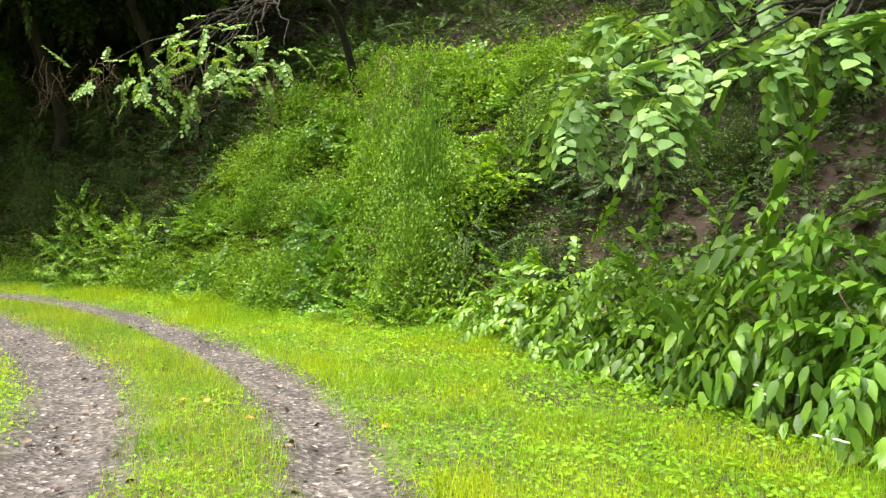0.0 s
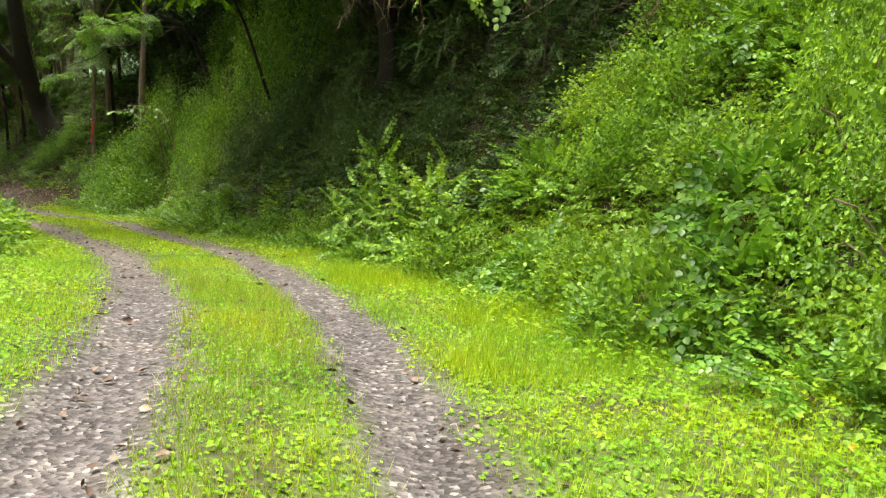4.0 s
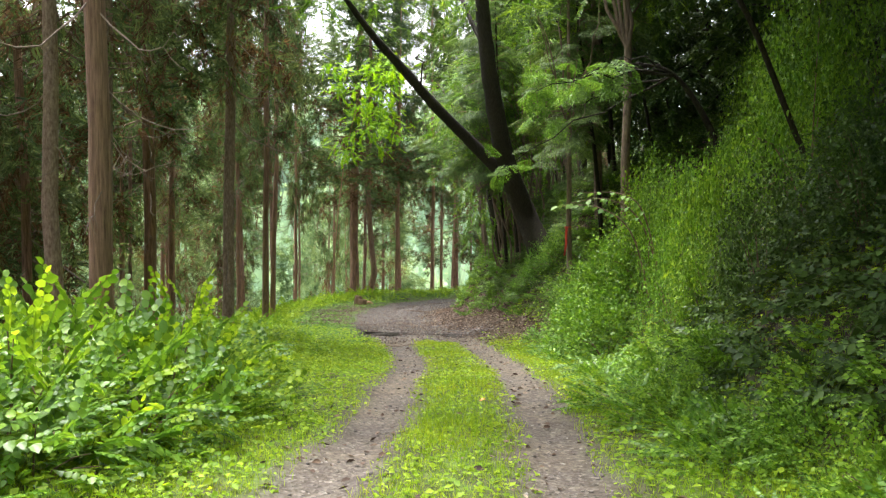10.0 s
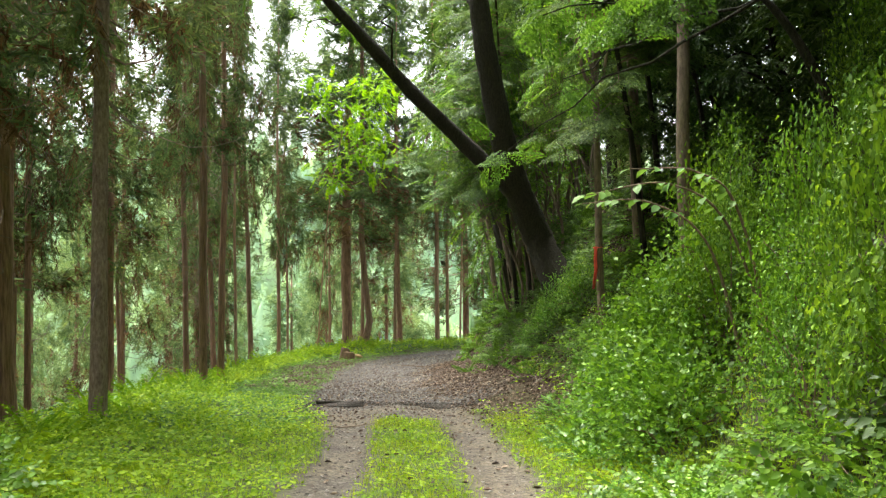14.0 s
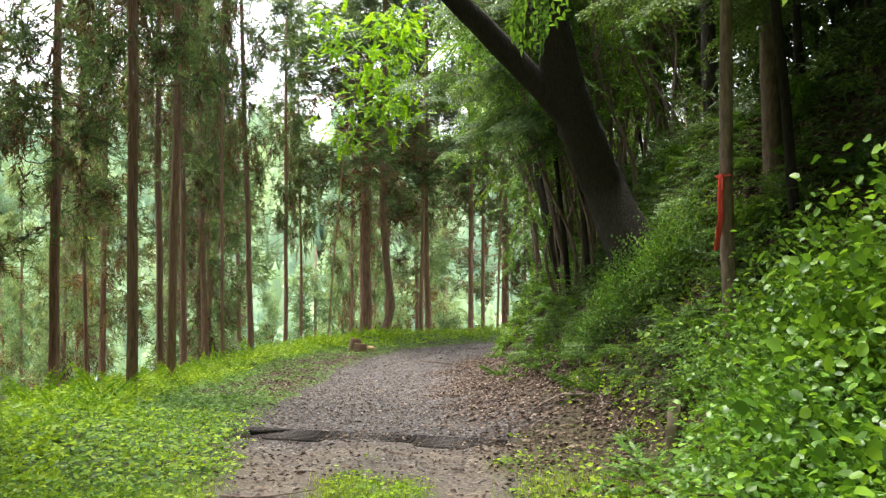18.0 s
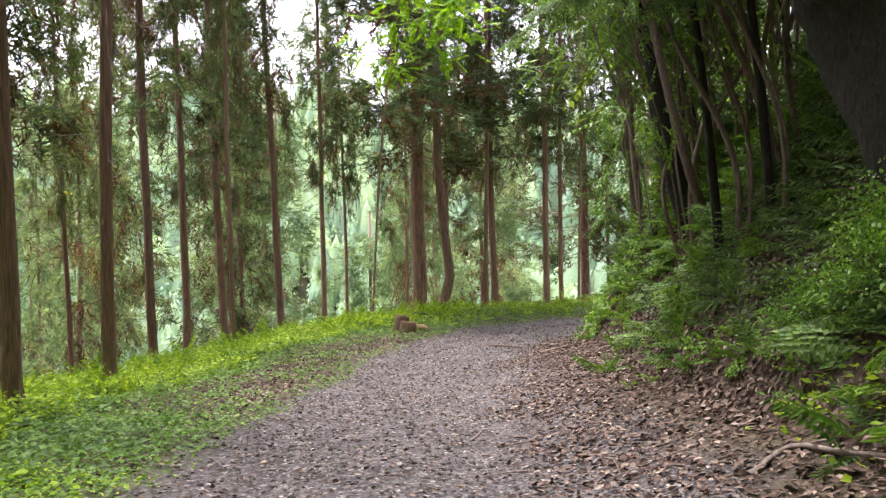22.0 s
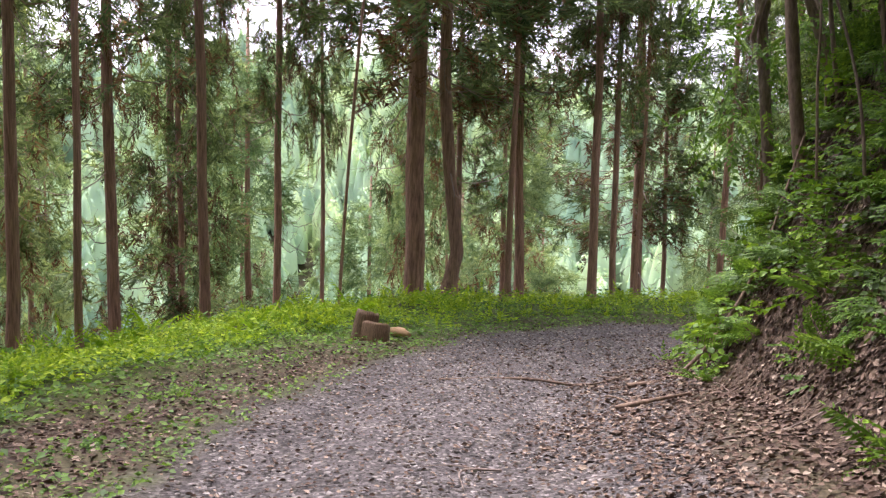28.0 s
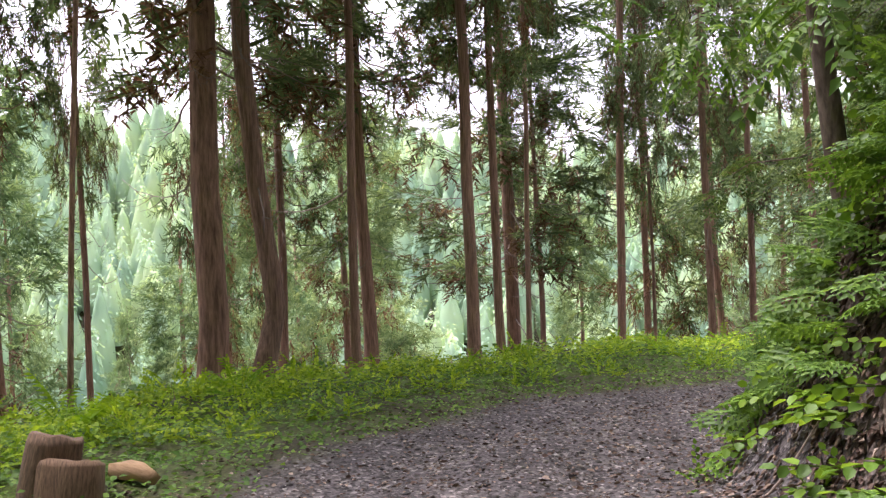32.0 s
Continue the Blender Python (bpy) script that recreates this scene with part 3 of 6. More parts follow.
def blades(name, label, count, s0, s1, d0, d1, tall, wide, mat, lean=0.35, keep=None):
    s, d, x, y, z = cover_points(count, s0, s1, d0, d1)
    ok = rng.random(count) > bare(s, d, x, y) * 1.1 + littered(s, d, x, y)
    if keep is not None:
        ok &= keep(s, d, x, y)
    x, y, z = x[ok], y[ok], z[ok]
    n = len(x)
    h = tall * (0.5 + rng.random(n)) * (0.75 + 0.5 * wave(x, y, 1.5, 3.0))
    ahead = np.stack([lean * rng.normal(size=n), lean * rng.normal(size=n), np.ones(n)], -1)
    side = np.stack([rng.normal(size=n), rng.normal(size=n), 0 * x], -1)
    v, f = strew(BLADE, BLADE_F, frames(ahead, side), np.stack([x, y, z - 0.01], -1), np.stack([h, np.full(n, wide), h], -1))
    ob = new(name, mesh_of(name, v, f, mat))
    return tagged(ob, label, "grass", kind="stuff")


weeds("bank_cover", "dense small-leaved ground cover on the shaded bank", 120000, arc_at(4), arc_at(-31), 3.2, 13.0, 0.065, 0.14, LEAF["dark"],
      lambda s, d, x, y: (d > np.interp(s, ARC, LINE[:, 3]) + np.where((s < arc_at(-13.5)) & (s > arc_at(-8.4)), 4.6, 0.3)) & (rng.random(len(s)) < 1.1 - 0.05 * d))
weeds("sparse_bank_cover", "sparse creeping plants on the littered bank", 15000, arc_at(-31), arc_at(-49) + 6, 2.6, 10.0, 0.042, 0.06, LEAF["mid"],
      lambda s, d, x, y: (d > np.interp(s, ARC, LINE[:, 3]) + 0.2) & (wave(x, y, 1.6, 2.0) > 0.42 - 0.1 * (d - np.interp(s, ARC, LINE[:, 3]))))
weeds("verge_weeds", "low bright green clover and weeds on the verges", 185000, S0, arc_at(-15), -5.0, 6.2, 0.033, 0.045, LEAF["clover"])
weeds("verge_weeds", "small leafy weeds along the open gravel", 32000, arc_at(-29), S1 + 4, -4.2, -1.3, 0.05, 0.05, LEAF["fern"], lambda s, d, x, y: rng.random(len(s)) < 1 - 0.7 * np.clip((s - arc_at(-36)) / 3, 0, 1) * (d > -3.6))
weeds("verge_weeds", "low green clover and weeds beside the shaded track", 60000, arc_at(-15), arc_at(-34), -5.8, 4.2, 0.05, 0.07, LEAF["weed"])
weeds("verge_weeds", "green clover and weeds on the outer verge", 30000, arc_at(-34), S1 + 4, -6.6, -3.3, 0.052, 0.09, LEAF["weed"])
weeds("verge_weeds", "sparse dull green weeds among fallen leaves", 16000, arc_at(-34), S1 + 4, -3.4, -1.2, 0.045, 0.06, LEAF["fern"])
blades("grass", "short yellow-green grass between and beside the ruts", 300000, S0, arc_at(-30), -3.8, 5.4, 0.11, 0.0055, LEAF["grass"])
blades("long_grass", "taller thin grass stems on the verge", 60000, S0, arc_at(-13), 1.2, 4.8, 0.24, 0.006, LEAF["grass"], 0.3, lambda s, d, x, y: wave(x, y, 0.9, 2.5) > -0.15)
blades("dry_grass", "straw-coloured thin grass in the middle of the track", 12000, S0, arc_at(-14), -0.55, 0.5, 0.12, 0.005, LEAF["straw"], 0.4)
blades("long_grass", "taller thin grass in the middle of the track", 5000, S0, arc_at(-20), -0.5, 0.5, 0.16, 0.006, LEAF["grass"], 0.35)


def rubble(name, label, count, size, keep):
    s, d, x, y, z = cover_points(count, S0, S1, -2.4, 2.6)
    ok = keep(s, d, x, y)
    x, y, z = x[ok], y[ok], z[ok]
    n = len(x)
    V = np.array([[1, 0, 0], [0, 1, 0], [-1, 0, 0], [0, -1, 0], [0.1, 0.1, 0.7], [0, 0, -0.6]])
    F = np.array([[0, 1, 4], [1, 2, 4], [2, 3, 4], [3, 0, 4], [1, 0, 5], [2, 1, 5], [3, 2, 5], [0, 3, 5]])
    r = size * (0.4 + rng.random(n) ** 3 * 1.6)
    v, f = strew(V, F, flat_turns(n, 0.25), np.stack([x, y, z + 0.15 * r], -1), np.stack([r, r * rng.uniform(0.55, 0.95, n), r * rng.uniform(0.5, 0.9, n)], -1))
    v += 0.12 * size * rng.normal(size=v.shape)
    return tagged(new(name, mesh_of(name, v, f, STONES)), label, "gravel", kind="stuff")


rubble("gravel", "grey-brown loose gravel stones in the wheel ruts", 66000, 0.015, lambda s, d, x, y: rng.random(len(s)) < bare(s, d, x, y) - 0.15)
rubble("gravel", "broken grey stones on the open gravel past the drain", 44000, 0.02, lambda s, d, x, y: (s > S_DRAIN) & (rng.random(len(s)) < bare(s, d, x, y) - 0.1))


def dead_leaves(name, label, count, s0, s1, d0, d1, size, keep):
    s, d, x, y, z = cover_points(count, s0, s1, d0, d1)
    ok = keep(s, d, x, y)
    s, d, x, y, z = (a[ok] for a in (s, d, x, y, z))
    n = len(x)
    x2, y2, z2 = spot(s, d + 0.1)
    slope = (z2 - z) / 0.1
    V = np.array([[0, 0, 0.12], [0.35, -0.27, 0.24], [0.72, -0.2, 0.2], [1, 0.04, 0.1], [0.68, 0.24, 0.26], [0.3, 0.25, 0.2], [0.5, 0, 0.02]])
    F = np.array([[0, 1, 6], [1, 2, 6], [2, 3, 6], [3, 4, 6], [4, 5, 6], [5, 0, 6]])
    q = size * (0.5 + rng.random(n))
    up = np.stack([-slope * (x2 - x) / 0.1, -slope * (y2 - y) / 0.1, np.ones(n)], -1)
    up = unit(up)
    ahead = np.cross(up, rng.normal(size=(n, 3)))
    at = np.stack([x, y, z], -1) + up * (0.006 + 0.022 * rng.random(n))[:, None]
    v, f = strew(V, F, frames(ahead, up + 0.42 * rng.normal(size=(n, 3))), at, q)
    return tagged(new(name, mesh_of(name, v, f, LITTER)), label, "leaves", kind="stuff")


dead_leaves("leaf_litter", "brown fallen leaves on the bank and track edge", 165000, S_DRAIN - 4, S1, -3.4, 8.5, 0.047,
            lambda s, d, x, y: rng.random(len(s)) < np.maximum(np.maximum(littered(s, d, x, y), 0.04 * (np.abs(d) < 2.0)), 0.2 * (d > 2.5)))
dead_leaves("leaf_litter", "brown fallen leaves lodged on the steep bank", 60000, arc_at(-31), arc_at(-49) + 5, 2.0, 5.6, 0.055,
            lambda s, d, x, y: (d > np.interp(s, ARC, LINE[:, 3]) - 0.1) & (d < np.interp(s, ARC, LINE[:, 3]) + 2.8) & (wave(x, y, 2.3, 1.0) + 0.9 * rng.random(len(s)) > 0.15))
dead_leaves("leaf_bits", "pale broken bits of dead leaf on the open gravel", 24000, S_DRAIN - 2, S1, -2.2, 2.4, 0.032, lambda s, d, x, y: rng.random(len(s)) < 0.7)
dead_leaves("scattered_leaves", "few brown fallen leaves on track and verge", 5000, S0, S_DRAIN, -2.5, 3.0, 0.06,
            lambda s, d, x, y: rng.random(len(s)) < 0.12 + 0.3 * bare(s, d, x, y))

weeds("forest_floor_plants", "patches of dark leafy plants on the plantation floor", 80000, arc_at(-2), S1 + 6, -28.0, -5.2, 0.085, 0.12, LEAF["fern"], lambda s, d, x, y: wave(x, y, 0.8, 4.0) + 0.5 * wave(x, y, 2.9, 1.0) > -0.15)
dead_leaves("needle_litter", "brown dead twigs and needles under the cedars", 26000, arc_at(-2), S1 + 6, -26.0, -5.0, 0.065, lambda s, d, x, y: rng.random(len(s)) < 0.8)


# ---- shrubs ----
rng = np.random.default_rng(21)
def shrub(name, label, twigs, wide, tall, template, mat, group, flat=0.3, stems=9, droop=0.2, shell=0.5):
    """A shrub at the origin: stems fan out from the root and carry leafy twigs."""
    ob = thing(name, label, "shrub", group)
    V, F = template
    a = rng.uniform(0, 2 * np.pi, twigs)
    c = rng.uniform(-0.1, 1, twigs)
    dirs = np.stack([np.cos(a) * np.sqrt(1 - np.clip(c, 0, 1) ** 2), np.sin(a) * np.sqrt(1 - np.clip(c, 0, 1) ** 2), c], -1)
    ph = rng.uniform(0, 6, 3)
    lump = 1 + 0.22 * np.sin(3 * a + ph[0]) * np.sin(4 * c + ph[1]) + 0.12 * np.sin(7 * a + ph[2])
    r = (shell + (1 - shell) * rng.random(twigs) ** 0.6) * lump
    at = dirs * r[:, None] * [wide, wide, tall]
    at[:, 2] = np.maximum(at[:, 2], 0.03 * tall)
    ahead = dirs * [1, 1, 0.5] + 0.35 * rng.normal(size=(twigs, 3)) + [0, 0, flat - droop]
    up = np.array([0, 0, 1.0]) + 0.55 * dirs + 0.25 * rng.normal(size=(twigs, 3))
    v, f = strew(V, F, frames(ahead, up), at, 0.7 + 0.6 * rng.random(twigs))
    part("foliage", mesh_of("foliage", v, f, mat), ob)
    pick = rng.choice(twigs, stems, replace=False)
    st = [tube(bent(rng.normal(size=3) * [0.06 * wide, 0.06 * wide, 0] - [0, 0, 0.15], at[k] * 0.95, [0, 0, 0.12 * tall], 5), np.linspace(0.014, 0.004, 5), 4) for k in pick]
    tagged(part("stem", mesh_of("stem", *joined(st), TWIG), ob, "thin brown stems"), kind="stuff")
    return ob


def put(ob, x, y, z, turn=0.0, size=1.0, tall=1.0, lean=(0, 0)):
    return copy_thing(ob, pose(x, y, z, lean[0], lean[1], turn) @ Matrix.Diagonal((size, size, size * tall, 1)))


USED = set()


STUMP_AT = (-47.6, -0.25)


def strew_things(makers, places, lift=-0.06):
    """Puts the made things at the places in turn (the first use of each moves the thing itself)."""
    for n, (x, y, size, tall) in enumerate(places):
        if -1.1 < x - STUMP_AT[0] < 1.8 and abs(y - STUMP_AT[1] - 0.3) < 0.9:
            continue
        ob = makers[n % len(makers)]
        z = float(surf(x, y)[0]) + lift
        turn = float(rng.uniform(0, 360))
        if ob.name in USED:
            put(ob, x, y, z, turn, size, tall)
        else:
            USED.add(ob.name)
            ob.matrix_basis = pose(x, y, z, 0, 0, turn) @ Matrix.Diagonal((size, size, size * tall, 1))


def band(x0, x1, d0, d1, step, size0, size1, tall=1.0, foot_of=True, more=0.0):
    """Jittered places in a strip beside the track, between two x of its centre line."""
    out = []
    s = arc_at(x0)
    while s < arc_at(x1) + more:
        foot = float(np.interp(s, ARC, LINE[:, 3])) if foot_of else 0.0
        for d in np.arange(d0, d1, step):
            x, y, _ = spot(s + rng.uniform(-0.4, 0.4) * step, foot + d + rng.uniform(-0.35, 0.35) * step)
            out.append((float(x), float(y), float(rng.uniform(size0, size1)), float(tall * rng.uniform(0.85, 1.2))))
        s += step
    return out


tpl_small = spray(13, 0.38, 0.068, 1.35)
tpl_mid = rosette(15, 0.2, 0.068, 1.25)
tpl_round = spray(9, 0.4, 0.11, 1.35, ROUND, ROUND_F)
tpl_big = spray(9, 0.5, 0.155, 1.0, OVAL, OVAL_F, 50, 0.35)
tpl_fern = spray(19, 0.62, 0.15, 0.5, KITE, KITE_F, 72, 0.35)
tpl_thin = spray(13, 0.4, 0.1, 0.5)
tpl_canopy = spray(13, 0.6, 0.155, 0.95)
tpl_low = spray(11, 0.42, 0.1, 1.05)
tpl_wall = rosette(20, 0.2, 0.062, 1.3, KITE, KITE_F)
tpl_bush = rosette(9, 0.14, 0.068)
tpl_herb = rosette(11, 0.16, 0.06, 1.3, KITE, KITE_F)
tpl_tier = spray(13, 0.42, 0.075, 1.1, ROUND, ROUND_F, 60, 0.15)
tpl_maple = spray(15, 0.42, 0.075, 1.35, ROUND, ROUND_F, 65, 0.05)
tpl_fir = frond(0.42, 6, 0.06, 0.55)
tpl_fine_dark = spray(15, 0.5, 0.085, 0.95)
tpl_stalk = spray(12, 0.36, 0.07, 1.2, ROUND, ROUND_F, 55, 0.3)
tpl_leafy = spray(12, 0.38, 0.075, 1.3, ROUND, ROUND_F)
tpl_lance = spray(11, 0.36, 0.11, 0.5, OVAL, OVAL_F, 48, 0.1)
tpl_frond = frond(0.5, 10, 0.085, 0.42)
tpl_drain = rosette(19, 0.19, 0.046, 1.25)
tpl_seed = spray(7, 0.3, 0.09, 1.2, ROUND, ROUND_F)

# broad-leaved shrubs by the start of the track
broad = [shrub("broadleaf_shrub", "tall shrub with large oval toothed green leaves", 190, 0.9, 1.25, tpl_big, LEAF["big"], "shrubs on the bank", 0.1, 9, 0.5, 0.35) for _ in range(2)]
strew_things(broad, [(-0.5, 7.1, 0.95, 1.5), (0.6, 6.5, 0.95, 1.5), (-1.3, 7.5, 0.9, 1.5), (0.4, 7.8, 1.0, 1.7), (1.9, 5.6, 1.0, 1.8), (-2.1, 7.8, 0.78, 1.0), (-2.9, 8.0, 0.75, 0.95), (-3.6, 8.2, 0.74, 0.95), (-4.3, 8.5, 0.7, 0.9), (-3.2, 8.8, 0.74, 1.0), (-5.0, 8.9, 0.65, 0.9), (-1.8, 8.5, 0.8, 1.2)])

vines = [shrub("vine_tangle", "mound of climbing vines with small pale leaves", 280, 0.95, 0.8, tpl_wall, LEAF["vine"], "shrubs on the bank", stems=6),
         shrub("bramble", "leafy bramble with light green leaves", 190, 0.9, 0.85, tpl_mid, LEAF["vine"], "shrubs on the bank", stems=7),
         shrub("bank_shrub", "round-leaved bright green shrub", 190, 0.85, 0.9, tpl_round, LEAF["big"], "shrubs on the bank", stems=7)]
low = [shrub("bank_weeds", "clump of leafy weeds at the bank's foot", 75, 0.75, 0.42, tpl_low, LEAF["mid"], "weeds on the bank", stems=5),
       shrub("bank_weeds", "clump of small-leaved weeds at the bank's foot", 110, 0.7, 0.45, tpl_small, LEAF["big"], "weeds on the bank", stems=5)]
strew_things(vines, band(-8.2, -13.0, 0.3, 4.9, 0.95, 0.75, 1.05))
strew_things(low, band(-7.5, -16, -0.2, 0.5, 0.8, 0.55, 0.85) + band(-16, -30, -0.3, 0.7, 0.9, 0.55, 0.9))

ferns = [shrub("fern", "arching green fern fronds", 15, 0.25, 0.3, tpl_fern, LEAF["fern"], "ferns", 0.55, 3, 0.1, 0.2)]
strew_things(ferns, [(-3.3, 8.3, 0.8, 1.0), (-6.9, 9.0, 0.7, 1.0), (-2.7, 7.9, 0.6, 0.9)] + band(-33, -46, 0.3, 3.6, 1.6, 0.45, 0.8))
bank_plants = [shrub("bank_seedling", "sparse leafy seedlings among fallen leaves", 34, 0.5, 0.4, tpl_seed, LEAF["mid"], "weeds on the bank", stems=5)]
strew_things(bank_plants, band(-32, -50, 0.2, 4.4, 1.9, 0.4, 0.75))

# shrub with pale rounded leaves in the shade, and the tall leafy wall past it
pale_shrub = [shrub("pale_leaved_shrub", "slender shrub with glossy rounded leaves in flat tiers", 110, 0.75, 1.0, tpl_tier, LEAF["vine"], "shrubs on the bank", 0.2, 8)]
strew_things(pale_shrub, [(-14.7, 9.8, 0.95, 1.15), (-13.7, 9.9, 0.95, 1.0), (-15.8, 10.1, 0.85, 1.2), (-13.0, 9.7, 0.8, 0.9)])
strew_things(vines, band(-13.5, -22.5, 0.3, 1.4, 1.1, 0.45, 0.65))
wall_set = [shrub("climber_mass", "tall curtain of climbing leaves over shrubs", 340, 1.0, 1.45, tpl_wall, LEAF["mid"], "shrubs on the bank", 0.1, 8, 0.2, 0.7),
            shrub("climber_mass", "tall curtain of small rounded leaves", 300, 1.05, 1.4, tpl_drain, LEAF["mid"], "shrubs on the bank", 0.1, 8, 0.25, 0.7)]
strew_things(wall_set, [(-6.5, 9.2, 0.62, 2.0), (-7.3, 9.9, 0.75, 1.9), (-6.9, 9.7, 0.7, 2.3), (-8.2, 10.6, 0.8, 1.6)])
strew_things(wall_set, band(-23.2, -28.4, 1.1, 3.8, 1.3, 0.7, 1.1, 1.25))
# same climbers in the darkened leaf copy, which carries the shade
shade_set = [shrub("shaded_climber", "fine-leaved climbers hanging down, shade put into their dark colour", 230, 1.05, 1.35, tpl_small, LEAF["dark"], "shrubs on the bank", 0.1, 8, 0.3, 0.6),
             shrub("shaded_climber", "tangle of small leaves, shade put into their dark colour", 230, 1.0, 1.3, tpl_wall, LEAF["dark"], "shrubs on the bank", 0.1, 8, 0.2, 0.6)]
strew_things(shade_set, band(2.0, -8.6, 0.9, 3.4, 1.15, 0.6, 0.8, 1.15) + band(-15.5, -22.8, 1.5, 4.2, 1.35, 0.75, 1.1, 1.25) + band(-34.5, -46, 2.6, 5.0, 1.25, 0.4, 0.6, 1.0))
drain_bushes = [shrub("bank_shrub", "leafy green shrub with small rounded leaves", 230, 0.8, 0.85, tpl_drain, LEAF["big"], "shrubs on the bank", stems=7),
                shrub("bank_shrub", "leafy shrub with light rounded leaves", 210, 0.8, 0.9, tpl_drain, LEAF["big"], "shrubs on the bank", stems=7)]
strew_things(drain_bushes, [(-28.6, 8.5, 1.05, 1.1), (-27.7, 8.6, 1.1, 1.15), (-28.4, 9.3, 1.2, 1.3), (-26.6, 8.7, 1.05, 1.0), (-29.3, 9.0, 1.05, 1.1), (-29.4, 8.4, 0.75, 0.9), (-30.4, 8.45, 0.75, 1.2), (-30.0, 8.9, 0.9, 1.1)])

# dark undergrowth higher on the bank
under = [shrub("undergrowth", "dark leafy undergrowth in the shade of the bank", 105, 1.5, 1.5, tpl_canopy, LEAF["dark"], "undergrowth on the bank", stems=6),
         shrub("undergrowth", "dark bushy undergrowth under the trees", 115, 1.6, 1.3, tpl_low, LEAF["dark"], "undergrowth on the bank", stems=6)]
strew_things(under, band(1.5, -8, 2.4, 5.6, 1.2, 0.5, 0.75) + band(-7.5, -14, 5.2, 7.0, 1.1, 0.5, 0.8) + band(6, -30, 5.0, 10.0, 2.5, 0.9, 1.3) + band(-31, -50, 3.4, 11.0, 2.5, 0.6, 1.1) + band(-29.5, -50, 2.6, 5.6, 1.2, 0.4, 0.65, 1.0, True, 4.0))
bend_set = [shrub("bend_shrub", "feathery mid-green shrub hanging over the bank at the bend", 120, 0.8, 0.7, tpl_fir, LEAF["fern"], "shrubs on the bank", 0.1, 7, 0.5, 0.4)]
strew_things(bend_set, [(-49.4, 4.95, 0.6, 0.9), (-48.7, 4.9, 0.5, 0.8), (-49.3, 5.5, 0.75, 1.0), (-50.2, 5.8, 0.7, 1.0), (-48.0, 5.3, 0.55, 0.9), (-49.0, 6.3, 0.8, 1.0), (-50.4, 7.0, 0.8, 1.0), (-46.9, 5.6, 0.5, 0.8), (-50.3, 8.4, 0.9, 1.1), (-49.6, 7.2, 0.9, 1.2)])

# the leafy mass on the outer verge
verge_bush = [shrub("verge_bush", "wide yellow-green bush of leafy upright stalks", 190, 1.0, 0.86, tpl_stalk, LEAF["yellow"], "bushes on the verge", 0.45, 9, 0.1, 0.4),
              shrub("verge_bush", "wide bush of glossy green leaves", 190, 1.0, 0.8, tpl_leafy, LEAF["big"], "bushes on the verge", 0.3, 9, 0.2, 0.4)]
strew_things(verge_bush, [(-15.2, 3.9, 0.95, 1.08), (-16.4, 3.6, 1.0, 1.1), (-17.6, 4.0, 0.95, 1.1), (-18.8, 3.4, 1.0, 1.2), (-19.9, 4.0, 0.9, 1.2), (-16.8, 2.3, 1.0, 1.2), (-18.6, 2.0, 1.0, 1.2), (-20.6, 2.6, 1.0, 1.2), (-15.2, 2.4, 1.0, 0.9), (-21.4, 3.6, 0.8, 0.9), (-22.6, 2.3, 0.9, 0.8), (-13.6, 2.6, 0.9, 0.8), (-24.5, 2.4, 0.8, 0.7), (-12.0, 2.4, 0.9, 0.8), (-22.0, 3.5, 0.75, 0.85), (-22.9, 3.2, 0.8, 0.8), (-23.6, 2.6, 0.7, 0.8), (-18.2, 4.5, 0.75, 1.05), (-19.4, 4.6, 0.7, 1.0), (-16.9, 4.4, 0.7, 1.0), (-20.6, 4.3, 0.7, 0.9)])
edge_weeds = [shrub("verge_plants", "low bright green leafy plants on the verge", 58, 0.7, 0.36, tpl_low, LEAF["weed"], "plants on the verge", stems=4),
              shrub("verge_plants", "soft low green weeds on the verge", 66, 0.7, 0.3, tpl_herb, LEAF["weed"], "plants on the verge", 0.2, 4)]
inner_weeds = [shrub("verge_plants", "low dull green herbs among fallen leaves on the verge", 62, 0.7, 0.36, tpl_seed, LEAF["fern"], "plants on the verge", stems=4)]
verge_ferns = [shrub("verge_fern", "bright yellow-green fern on the outer verge", 26, 0.3, 0.34, tpl_fern, LEAF["clover"], "plants on the verge", 0.5, 4, 0.1, 0.2)]
strew_things(verge_ferns, band(-27, -41, -6.4, -3.9, 1.1, 0.6, 1.05, 1.0, False) + band(-41, -50, -6.4, -3.9, 1.1, 0.5, 0.9, 0.95, False) + band(-50, -50, -6.2, -3.2, 1.1, 0.4, 0.65, 1.0, False, 8.0))
strew_things(edge_weeds, band(-11, -17, 2.1, 3.6, 0.8, 0.45, 0.7, 1.0, False) + band(-22, -34, -5.2, -2.0, 1.0, 0.75, 1.15, 1.0, False) + band(-34, -50, -5.6, -3.2, 0.95, 0.75, 1.2, 1.25, False) + band(-40, -50, -8.0, -5.2, 1.2, 0.7, 1.1, 1.0, False) + band(-46, -50, -5.6, -2.2, 0.9, 0.45, 0.7, 0.9, False, 7.0))


bend_weeds = [shrub("verge_plants", "bright leafy weeds on the verge by the bend", 58, 0.7, 0.42, tpl_leafy, LEAF["weed"], "plants on the verge", 0.3, 4)]
strew_things(bend_weeds, band(-43, -47, -6.2, -3.2, 1.05, 0.45, 1.0, 1.1, False) + band(-47, -50, -6.6, -2.5, 0.8, 0.5, 0.9, 1.0, False, 9.0))
strew_things(inner_weeds, band(-34, -48, -3.5, -1.8, 1.1, 0.35, 0.65, 0.9, False))
